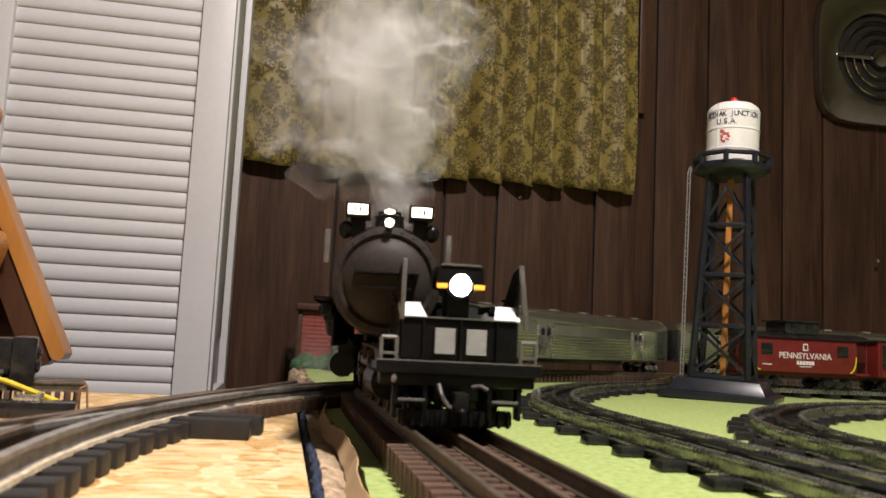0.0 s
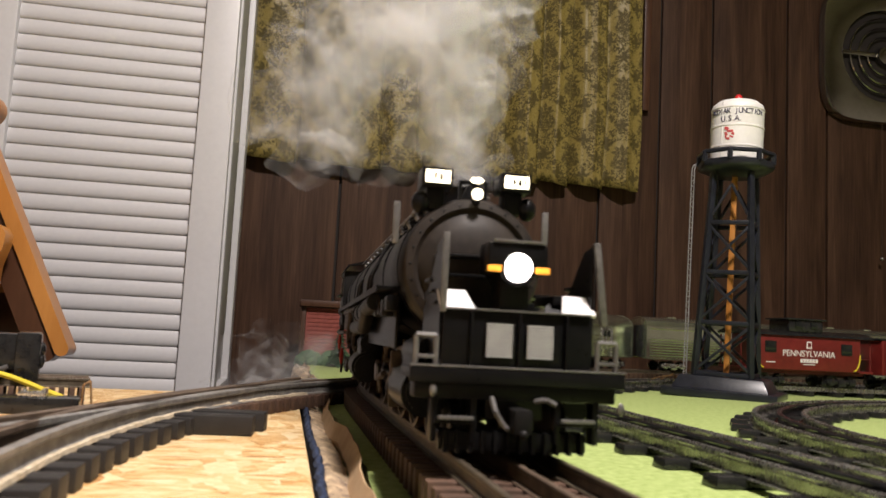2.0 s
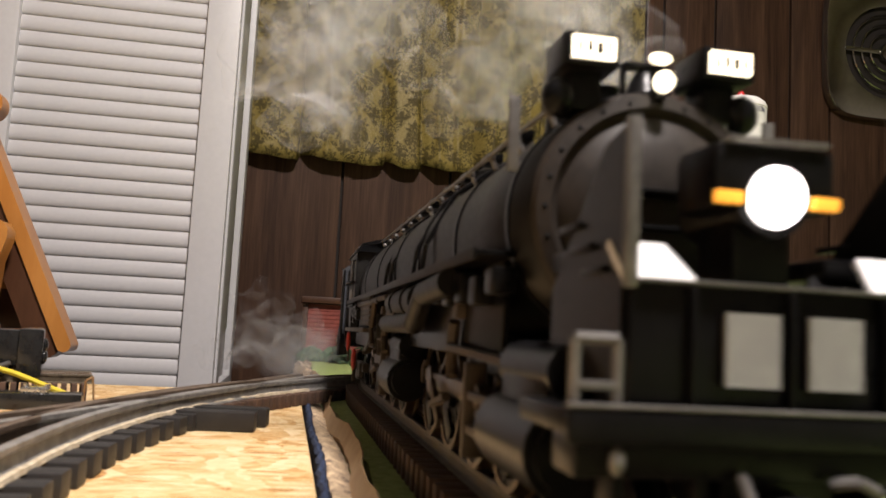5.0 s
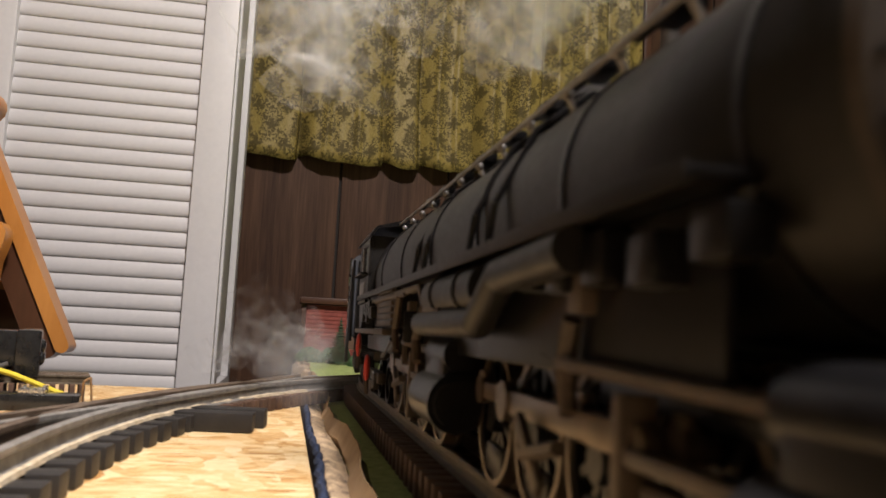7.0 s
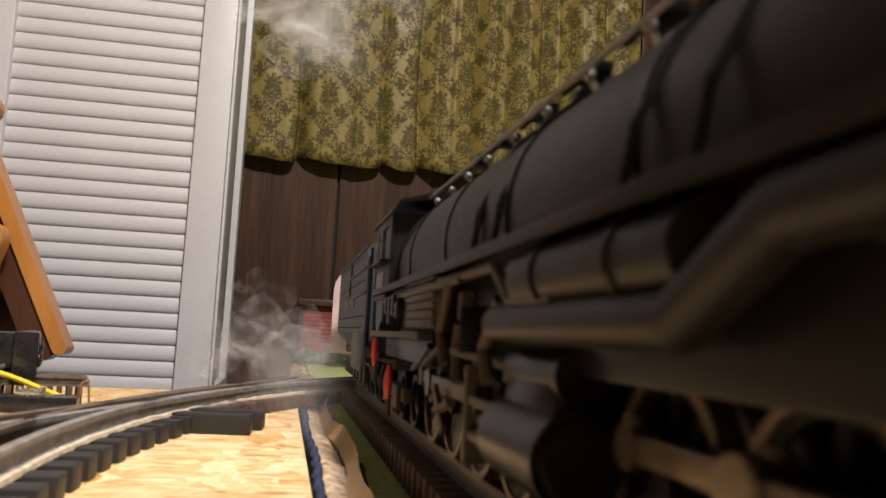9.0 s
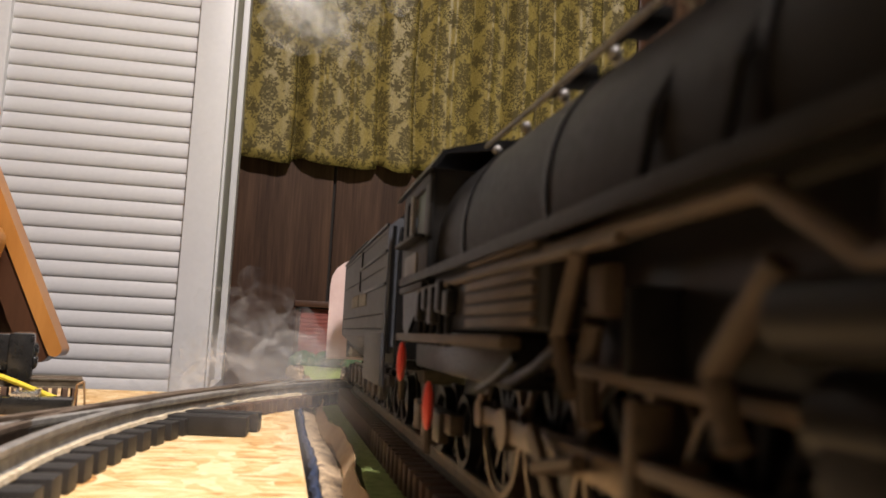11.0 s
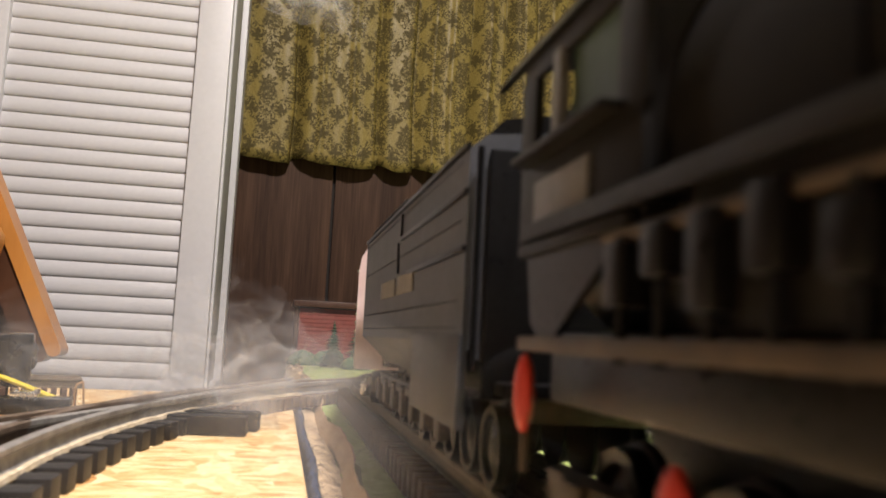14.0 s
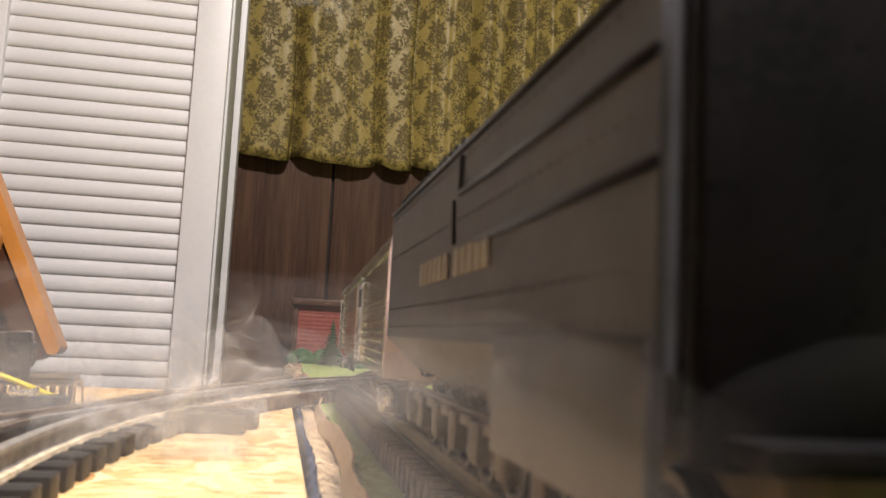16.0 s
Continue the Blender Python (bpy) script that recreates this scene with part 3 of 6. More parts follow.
def main_path(s):
    """Point on the main line at s metres beyond the camera and the way back along it."""
    if s < BEND_Y:
        return Vector((MAIN_X, s, RAIL_Z)), Vector((0, 1, 0))
    a = (s - BEND_Y) / BEND_R
    if a < math.pi / 2:
        return Vector((MAIN_X + BEND_R * (1 - math.cos(a)), BEND_Y + BEND_R * math.sin(a), RAIL_Z)), Vector((math.sin(a), math.cos(a), 0))
    return Vector((MAIN_X + BEND_R + s - BEND_Y - BEND_R * math.pi / 2, BEND_Y + BEND_R, RAIL_Z)), Vector((1, 0, 0))


def arc_path(x, y, radius, s0=0.0, end=math.pi / 2):
    """A line that runs up y at x, then bends to the right at y, then goes straight on."""
    def at(s):
        if s < 0:
            return Vector((x, y + s, RAIL_Z)), Vector((0, 1, 0))
        a = min(s / radius, end)
        rest = max(0.0, s - radius * end)
        way = Vector((math.sin(a), math.cos(a), 0))
        return Vector((x + radius * (1 - math.cos(a)), y + radius * math.sin(a), RAIL_Z)) + way * rest, way
    return at


RAIL_TEE = [(-0.0035, -0.0085), (0.0035, -0.0085), (0.0035, -0.0078), (0.0009, -0.0070), (0.0008, -0.0030), (0.0019, -0.0020), (0.0019, -0.0004),
            (0.0012, 0), (-0.0012, 0), (-0.0019, -0.0004), (-0.0019, -0.0020), (-0.0008, -0.0030), (-0.0009, -0.0070), (-0.0035, -0.0078)]
RAIL_LOW = [(-0.0022, -0.0056), (0.0022, -0.0056), (0.0022, -0.0051), (0.0005, -0.0046), (0.0004, -0.0019), (0.0010, -0.0013), (0.0010, -0.0003),
            (0.0007, 0), (-0.0007, 0), (-0.0010, -0.0003), (-0.0010, -0.0013), (-0.0004, -0.0019), (-0.0005, -0.0046), (-0.0022, -0.0051)]
RAIL_TUBE = [(-0.0044, -0.0085), (0.0044, -0.0085), (0.0044, -0.0080), (0.0008, -0.0077), (0.0007, -0.0034), (0.0017, -0.0026), (0.0021, -0.0014),
             (0.0016, -0.0003), (0, 0), (-0.0016, -0.0003), (-0.0021, -0.0014), (-0.0017, -0.0026), (-0.0007, -0.0034), (-0.0008, -0.0077), (-0.0044, -0.0080)]
TIN_DROP, SIDING_DROP = 0.0040, 0.0045


def lay_track(at, s0, s1, label, profile, rail_mat, mid_mat, tie_mat, tie, pitch, tie_top, step=0.02, group="", offs=(-0.0168, 0.0, 0.0168), drop=0.0, flare=1.0):
    """Three rails on single ties along a path."""
    track = thing("toy_track", label, "track", group=group)
    n = max(2, int((s1 - s0) / step))
    for off in offs:
        mat = mid_mat if abs(off) < 0.012 else rail_mat
        bm = bmesh.new()
        line = []
        for i in range(n + 1):
            p, way = at(s0 + (s1 - s0) * i / n)
            side = Vector((way.y, -way.x, 0))
            line.append((p + side * off - Vector((0, 0, drop)), side))
        sweep(bm, line, profile)
        part("rail", bm, mat, track)
    bm = bmesh.new()
    box(bm, (0, 0, 0), tie, min(tie) * (0.10 if flare == 1.0 else 0.16), taper=flare)
    me = finish("tie", bm, tie_mat)
    k = int((s1 - s0) / pitch)
    for i in range(k):
        p, way = at(s0 + pitch * (i + 0.5))
        ob = new("tie", me)
        ob.parent = track
        ob.matrix_basis = pose(p.x, p.y, tie_top - tie[2] / 2, 0, 0, math.degrees(math.atan2(-way.x, way.y)) + random.uniform(-0.8, 0.8))
    return track


def build_tracks():
    random.seed(8)
    lay_track(main_path, -0.55, 2.75, "three rail track on close brown wooden ties", RAIL_LOW, RAIL_MAIN, RUST, TIE, (0.056, 0.0058, 0.0106), 0.0112, 0.0110)
    left = arc_path(-0.0915, 0.27, 0.70, end=0.60)
    lay_track(left, -0.64, 0.190, "switch track on wide black ties over strand board", RAIL_TEE, RAIL, RUST, TIE_BLACK, (0.063, 0.0112, 0.0082), 0.0195, 0.0083, offs=(0.0168, 0.0015))
    lay_track(left, 0.1902, 0.52, "curved track on close brown ties over strand board", RAIL_TEE, RAIL, RUST, TIE, (0.058, 0.0068, 0.0082), 0.0120, 0.0083, offs=(0.0168, 0.0015))
    branch = lambda s: (Vector((-0.0995 + 0.311 * s, 0.3357 + 0.950 * s, RAIL_Z)), Vector((0.311, 0.950, 0)))
    lay_track(branch, -0.50, 0.36, "diverging switch rails on black ties over strand board", RAIL_TEE, RAIL, RUST, TIE_BLACK, (0.040, 0.0110, 0.0070), 0.0195, 0.0078, offs=(0.0, 0.0135))
    tin = dict(group="tin tracks", drop=TIN_DROP, flare=0.97)
    inner = arc_path(0.202, 0.50, 0.676)
    lay_track(inner, -0.90, 2.0, "tubular tin track with black metal ties on felt", RAIL_TUBE, RAIL_TOP, TIN_BLACK, TIN_BLACK, (0.068, 0.0125, 0.0048), 0.046, 0.0050, **tin)
    loop = arc_path(0.290, 0.33, 0.437)
    lay_track(loop, -0.70, 1.6, "tubular tin loop track with black metal ties", RAIL_TUBE, RAIL_TOP, TIN_BLACK, TIN_BLACK, (0.068, 0.0125, 0.0048), 0.040, 0.0050, **tin)
    side = lambda s: (Vector((0.52 + s, 1.042 + 0.04 * s, RAIL_Z)), Vector((1, 0.04, 0)).normalized())
    lay_track(side, 0.10, 1.2, "tubular tin siding with black metal ties", RAIL_LOW, RAIL_TOP, TIN_BLACK, TIN_BLACK, (0.062, 0.0150, 0.0062), 0.046, 0.0064, group="tin tracks", drop=SIDING_DROP)
    bm = bmesh.new()
    rows = []
    for i in range(120):
        p, way = left(-0.5 + 0.86 * i / 119)
        side = Vector((way.y, -way.x, 0))
        w = random.uniform(-0.0005, 0.0005)
        rows.append((Vector((p.x, p.y, 0.0086 + w)) + side * (0.0208 + w), side))
    sweep(bm, rows, [(-0.0012, -0.0006), (0.0010, -0.0006), (0.0006, 0.0010), (-0.0010, 0.0013)])
    solo("glue_line", bm, SPLATTER, "pale dried glue along the rail foot", "glue line")
    # long switch ties beside the switch track
    for x, y, w, turn in ((-0.0455, 0.436, 0.066, 4), (-0.0390, 0.458, 0.064, 6)):
        bm = bmesh.new()
        box(bm, (0, 0, 0), (w, 0.0135, 0.0095), 0.0007)
        solo("switch_tie", bm, TIE_BLACK, "long black switch tie on the strand board", "tie", pose(x, y, 0.0048 + 0.0002, 0, 0, -turn), group="switch ties")
    west = lambda s: (Vector((-0.122 + s * 0.97, 0.575 + s * 0.243, RAIL_Z)), Vector((0.97, 0.243, 0)))
    lay_track(west, -0.50, 0.0, "dead end track on brown ties at the board's edge", RAIL_LOW, RAIL_MAIN, RUST, TIE, (0.056, 0.0032, 0.0108), 0.0056, 0.0112)


# ---- scenery ----
def water_tower():
    T = pose(0.520, 0.931, 0, 0, 1.6, -38)
    tower = thing("water_tower", "toy water tower, white tank on dark lattice legs", "water tower", T)
    bm = bmesh.new()
    box(bm, (0, 0, 0.0045), (0.128, 0.118, 0.009), 0.001)
    part("base_plate", bm, TOWER, tower)
    bm = bmesh.new()
    box(bm, (0, 0, 0.0165), (0.108, 0.100, 0.015), 0.0015, taper=0.86)
    part("base_top", bm, TOWER, tower, "glossy sloped plastic base")
    zb, zt = 0.024, 0.277
    hb, ht = 0.0315, 0.0208
    def corner(sx, sy, z):
        f = (z - zb) / (zt - zb)
        h = hb + (ht - hb) * f
        return Vector((sx * h, sy * h, z))
    for sx, sy in ((-1, -1), (1, -1), (1, 1), (-1, 1)):
        bm = bmesh.new()
        a, b = corner(sx, sy, zb), corner(sx, sy, zt)
        turn = (b - a).to_track_quat("Z", "Y").to_matrix()
        box(bm, (a + b) / 2, (0.0065, 0.0065, (b - a).length), 0.0008, turn)
        part("leg", bm, TOWER, tower)
    levels = [0.027, 0.087, 0.147, 0.207, 0.262]
    def bar(a, b, r, name):
        bm = bmesh.new()
        turn = (b - a).to_track_quat("Z", "Y").to_matrix()
        box(bm, (a + b) / 2, (r, r, (b - a).length), r * 0.15, turn)
        part(name, bm, TOWER, tower)
    sides = [((-1, -1), (1, -1)), ((1, -1), (1, 1)), ((1, 1), (-1, 1)), ((-1, 1), (-1, -1))]
    for (p, q) in sides:
        for z0, z1 in zip(levels, levels[1:]):
            bar(corner(*p, z0), corner(*q, z0), 0.0052, "crossbar")
            if z1 < 0.25:
                bar(corner(*p, z0 + 0.003), corner(*q, z1 - 0.003), 0.0032, "brace")
                bar(corner(*q, z0 + 0.003), corner(*p, z1 - 0.003), 0.0032, "brace")
            else:
                top = (corner(*p, z1 - 0.008) + corner(*q, z1 - 0.008)) / 2
                bar(corner(*p, z0 + 0.003), top, 0.0032, "brace")
                bar(corner(*q, z0 + 0.003), top, 0.0032, "brace")
    bm = bmesh.new()
    box(bm, (0, 0, (zb + zt) / 2), (0.0066, 0.0066, zt - zb), 0.001)
    part("standpipe", bm, ORANGE_WOOD, tower, "orange brown square standpipe")
    bm = bmesh.new()
    lathe(bm, [(0.266, 0.026), (0.273, 0.0435), (0.2755, 0.0452), (0.281, 0.0452), (0.2812, 0.03)], seg=8)
    part("walkway", bm, TOWER, tower)
    for i in range(8):
        rail = bmesh.new()
        a, b = [Vector((0.0435 * math.cos(math.pi * (k + 0.0) / 4), 0.0435 * math.sin(math.pi * (k + 0.0) / 4), 0.2925)) for k in (i, i + 1)]
        rod(rail, a, b, 0.0029, seg=6)
        rod(rail, a, a - Vector((0, 0, 0.012)), 0.0034, seg=6)
        rod(rail, a - Vector((0, 0, 0.0105)), b - Vector((0, 0, 0.0105)), 0.0013, seg=6)
        part("railing", rail, TOWER, tower)
    bm = bmesh.new()
    lathe(bm, [(0.2815, 0.0338), (0.3005, 0.0338), (0.301, 0.0345), (0.303, 0.0345), (0.3035, 0.0338), (0.3275, 0.0338), (0.328, 0.0345), (0.330, 0.0345),
               (0.3305, 0.0338), (0.3525, 0.0338), (0.353, 0.0344), (0.3545, 0.0344), (0.3605, 0.0318), (0.3655, 0.026), (0.3685, 0.016), (0.3695, 0.004)], seg=48)
    small = Matrix.Translation((0, 0, 0.2815 * 0.085)) @ Matrix.Scale(0.915, 4)
    tank = part("tank", bm, TANK, tower, "white banded tin tank", small)
    bm = bmesh.new()
    box(bm, (0.0336, 0, 0.320), (0.0012, 0.0016, 0.082), 0.0003)
    part("seam", bm, TANK, tank, at=pose(0, 0, 0, 0, 0, 245))
    bm = bmesh.new()
    lathe(bm, [(0.3693, 0.0052), (0.3735, 0.0050), (0.3765, 0.0036), (0.378, 0.001)], seg=16)
    part("beacon", bm, RED_LENS, tower, "red beacon cap", small)
    # curved words: each letter bent round the tank by placing it on its own
    def wrap(words, z, size, step, mid, squeeze):
        for i, ch in enumerate(words):
            if ch == " ":
                continue
            a = mid + (i - (len(words) - 1) / 2) * step
            r = radians(a)
            at = pose(0.0343 * math.cos(r), 0.0343 * math.sin(r), z, 90, 0, a + 90)
            lettering("letter", ch, size, INK, tank, at, squeeze, 0.00025)
    wrap("KODIAK JUNCTION", 0.3470, 0.0098, 8.3, 276, 0.86)
    wrap("U.S.A.", 0.3365, 0.0102, 7.6, 266, 0.95)
    for k, (a, z, w, h) in enumerate(((256, 0.3235, 0.006, 0.004), (264, 0.320, 0.008, 0.003), (255, 0.3165, 0.003, 0.005), (270, 0.3165, 0.004, 0.003), (260, 0.310, 0.004, 0.003), (255, 0.312, 0.002, 0.004), (267, 0.3125, 0.005, 0.002))):
        bm = bmesh.new()
        box(bm, (0.0341, 0, 0), (0.0006, w, h), 0.0001, Euler((radians(25 * (k % 3 - 1)), 0, 0)).to_matrix())
        part("emblem_mark", bm, LOGO_RED, tank, at=pose(0, 0, z, 0, 0, a))
    # ladder with hooked top
    lad = bmesh.new()
    for dx in (-0.003, 0.003):
        pts = [Vector((dx, 0, 0.02)), Vector((dx, 0, 0.275))]
        pts += [Vector((dx, 0.009 * (1 - math.cos(a)), 0.275 + 0.012 * math.sin(a))) for a in [math.pi * k / 8 for k in range(1, 9)]]
        tube(lad, pts, 0.0008)
    for k in range(38):
        z = 0.025 + k * 0.0066
        rod(lad, (-0.003, 0, z), (0.003, 0, z), 0.0006, seg=5)
    part("ladder", lad, GREY_LETTER, tower, "thin grey wire ladder", pose(-0.0480, -0.002, 0, 0, -0.8, -48))


def bogie(parent, x, wheel_mat, frame_mat, name="bogie"):
    bm = bmesh.new()
    for sy in (-1, 1):
        box(bm, (0, sy * 0.0225, 0.0085), (0.045, 0.003, 0.006), 0.001)
        for dx in (-0.016, 0.016):
            box(bm, (dx, sy * 0.0235, 0.0082), (0.0085, 0.004, 0.0090), 0.001)
        box(bm, (0, sy * 0.0235, 0.0065), (0.012, 0.004, 0.0085), 0.001)
    box(bm, (0, 0, 0.0105), (0.010, 0.044, 0.004))
    b = part(name, bm, frame_mat, parent, at=pose(x, 0, 0))
    for dx in (-0.016, 0.016):
        bm = bmesh.new()
        for sy in (-1, 1):
            lathe(bm, [(sy * 0.0150, 0.0092), (sy * 0.0162, 0.0090), (sy * 0.0165, 0.0080), (sy * 0.0195, 0.0076)], "Y", seg=18)
        rod(bm, (0, -0.016, 0), (0, 0.016, 0), 0.0015)
        part("wheelset", bm, wheel_mat, b, at=pose(dx, 0, 0.0078))
    return b


def caboose(at):
    c = thing("caboose", "red toy caboose with black roof on the siding", "rail car", at)
    bm = bmesh.new()
    box(bm, (0, 0, 0.045), (0.160, 0.058, 0.046), 0.0015)
    body = part("body", bm, RED, c)
    bm = bmesh.new()
    extrude_loop(bm, [(-0.032, 0.0675), (0.032, 0.0675), (0.031, 0.070), (0.017, 0.0745), (0, 0.076), (-0.017, 0.0745), (-0.031, 0.070)], "X", -0.100, 0.100)
    part("roof", bm, TIN_BLACK, c)
    bm = bmesh.new()
    box(bm, (0.0, 0, 0.0815), (0.052, 0.046, 0.017), 0.002)
    box(bm, (0.0, 0, 0.0905), (0.060, 0.052, 0.0025), 0.001)
    cup = part("cupola", bm, TIN_BLACK, c, "black cupola with windows")
    for sx in (-1, 1):
        for dy in (-0.0236,):
            bm = bmesh.new()
            box(bm, (sx * 0.012, dy, 0.0825), (0.010, 0.001, 0.009), 0.0002)
            part("window", bm, DARK_GLASS, cup)
    for dx in (-0.058, 0.058):
        bm = bmesh.new()
        box(bm, (dx, -0.0293, 0.052), (0.017, 0.0012, 0.015), 0.0004)
        part("window", bm, DARK_GLASS, c)
    bm = bmesh.new()
    for sx in (-1, 1):
        box(bm, (sx * 0.090, 0, 0.0225), (0.022, 0.056, 0.003), 0.0005)
        for sy in (-0.024, 0.024):
            rod(bm, (sx * 0.099, sy, 0.022), (sx * 0.099, sy, 0.066), 0.0011, seg=6)
        rod(bm, (sx * 0.099, -0.026, 0.040), (sx * 0.099, 0.026, 0.040), 0.0011, seg=6)
    box(bm, (0, 0, 0.0195), (0.19, 0.03, 0.005))
    part("platform", bm, RED, c)
    for sx in (-1, 1):
        bm = bmesh.new()
        pts = [(sx * (0.0785 - 0.010 * (1 - math.cos(a))), -0.0302, 0.046 - 0.022 * math.sin(a)) for a in [math.pi / 2 * k / 6 for k in range(7)]]
        tube(bm, pts, 0.0009)
        part("grab_rail", bm, YELLOW, c, "thin yellow grab rail")
    lettering("sign", "PENNSYLVANIA", 0.0116, LETTER, c, pose(0, -0.0293, 0.0440, 90, 0, 0), 0.98, 0.0002)
    bm = bmesh.new()
    for k in range(6):
        box(bm, (-0.0115 + k * 0.0046, -0.0294, 0.0350), (0.0034, 0.0006, 0.0052))
    part("number_bars", bm, LETTER, c)
    bm = bmesh.new()
    box(bm, (0, -0.0294, 0.0300), (0.018, 0.0006, 0.0010))
    box(bm, (-0.058, -0.0294, 0.0315), (0.014, 0.0006, 0.0012))
    part("small_print_bars", bm, LETTER, c)
    bm = bmesh.new()
    box(bm, (0, -0.0294, 0.0560), (0.0085, 0.0006, 0.0095), 0.0002, taper=0.8)
    part("shield_mark", bm, LETTER, c)
    bm = bmesh.new()
    box(bm, (0, -0.0298, 0.0562), (0.0048, 0.0006, 0.0062), 0.0002)
    part("shield_core", bm, RED, c)
    for dx in (-0.055, 0.055):
        bogie(c, dx, TIN_BLACK, TIN_BLACK)
    return c


def red_car(at):
    c = thing("red_freight_car", "red toy freight car coupled beside the caboose", "rail car", at)
    bm = bmesh.new()
    box(bm, (0, 0, 0.044), (0.20, 0.058, 0.048), 0.0015)
    for k in range(11):
        box(bm, (-0.095 + k * 0.019, -0.0297, 0.044), (0.0022, 0.0016, 0.044))
    part("body", bm, RED, c)
    bm = bmesh.new()
    box(bm, (0, 0, 0.0695), (0.206, 0.060, 0.003), 0.001)
    part("roof", bm, TIN_BLACK, c)
    bm = bmesh.new()
    for x in (-0.088, -0.055):
        box(bm, (x, -0.0303, 0.048), (0.012, 0.0014, 0.032), 0.0003)
    part("doorway", bm, DARK_GLASS, c)
    for dx in (-0.065, 0.065):
        bogie(c, dx, TIN_BLACK, TIN_BLACK)


def fir_tree(x, y, h):
    t = thing("fir_tree", "small dark green model fir tree", "tree", pose(x, y, 0.0), group="model fir trees")
    bm = bmesh.new()
    rod(bm, (0, 0, 0), (0, 0, h * 0.9), 0.0018, 0.0008, seg=6)
    part("trunk", bm, DARK_WOOD, t)
    bm = bmesh.new()
    for k in range(16):
        f = k / 15
        z, r = h * (0.12 + 0.82 * f), h * 0.30 * (1 - f) + 0.001
        for i in range(11):
            a = i * 2 * math.pi / 11 + k * 0.8 + random.uniform(-0.2, 0.2)
            rr = r * random.uniform(0.7, 1.15)
            tip = Vector((rr * math.cos(a), rr * math.sin(a), z - rr * 0.35))
            w = Vector((-math.sin(a), math.cos(a), 0)) * (rr * 0.22 + 0.0006)
            vs = [bm.verts.new(p) for p in (Vector((0, 0, z + 0.002)), (tip * 0.6 + Vector((0, 0, z)) * 0.4) + w, tip, (tip * 0.6 + Vector((0, 0, z)) * 0.4) - w, Vector((0, 0, z - 0.004)))]
            bm.faces.new((vs[0], vs[1], vs[2]))
            bm.faces.new((vs[0], vs[2], vs[3]))
            bm.faces.new((vs[4], vs[2], vs[1]))
            bm.faces.new((vs[4], vs[3], vs[2]))
    part("crown", bm, FIR, t)


def clump(name, label, x, y, sx, sy, sz):
    bm = bmesh.new()
    for k in range(26):
        c = Vector((random.uniform(-1, 1) * sx, random.uniform(-1, 1) * sy, random.uniform(0.1, 0.75) * sz))
        bmesh.ops.create_icosphere(bm, subdivisions=2, radius=random.uniform(0.3, 0.5) * min(sx, sz) + 0.002, matrix=Matrix.Translation(c))
    for v in bm.verts:
        v.co += Vector(noise.noise_vector(v.co * 160)) * 0.0022
        v.co.z = max(v.co.z, 0)
    solo(name, bm, FOLIAGE, label, "hedge", pose(x, y, 0), group="foam hedges")


def far_village():
    b = thing("brick_house", "small red brick model house with dark trim", "model house", pose(0.105, 1.385, 0))
    bm = bmesh.new()
    box(bm, (0, 0, 0.045), (0.150, 0.05, 0.090))
    wall = part("wall", bm, BRICK, b)
    for i in range(9):
        bm = bmesh.new()
        box(bm, (0, -0.0253, 0.030 + i * 0.0065), (0.146, 0.0012, 0.0052), 0.0003)
        part("brick_course", bm, BRICK, wall)
    bm = bmesh.new()
    box(bm, (0, -0.004, 0.0965), (0.172, 0.066, 0.010), 0.001)
    part("roof", bm, DARK_WOOD, b)
    for sx in (-1, 1):
        bm = bmesh.new()
        box(bm, (sx * 0.0795, -0.022, 0.046), (0.008, 0.012, 0.091), 0.001)
        part("corner_post", bm, DARK_WOOD, b)
    fir_tree(0.082, 1.29, 0.074)
    fir_tree(0.118, 1.28, 0.088)
    clump("foam_hedge", "dark green foam hedge on the felt", 0.060, 1.335, 0.036, 0.008, 0.020)
    clump("foam_hedge", "dark green foam hedge on the felt", 0.112, 1.24, 0.016, 0.007, 0.014)


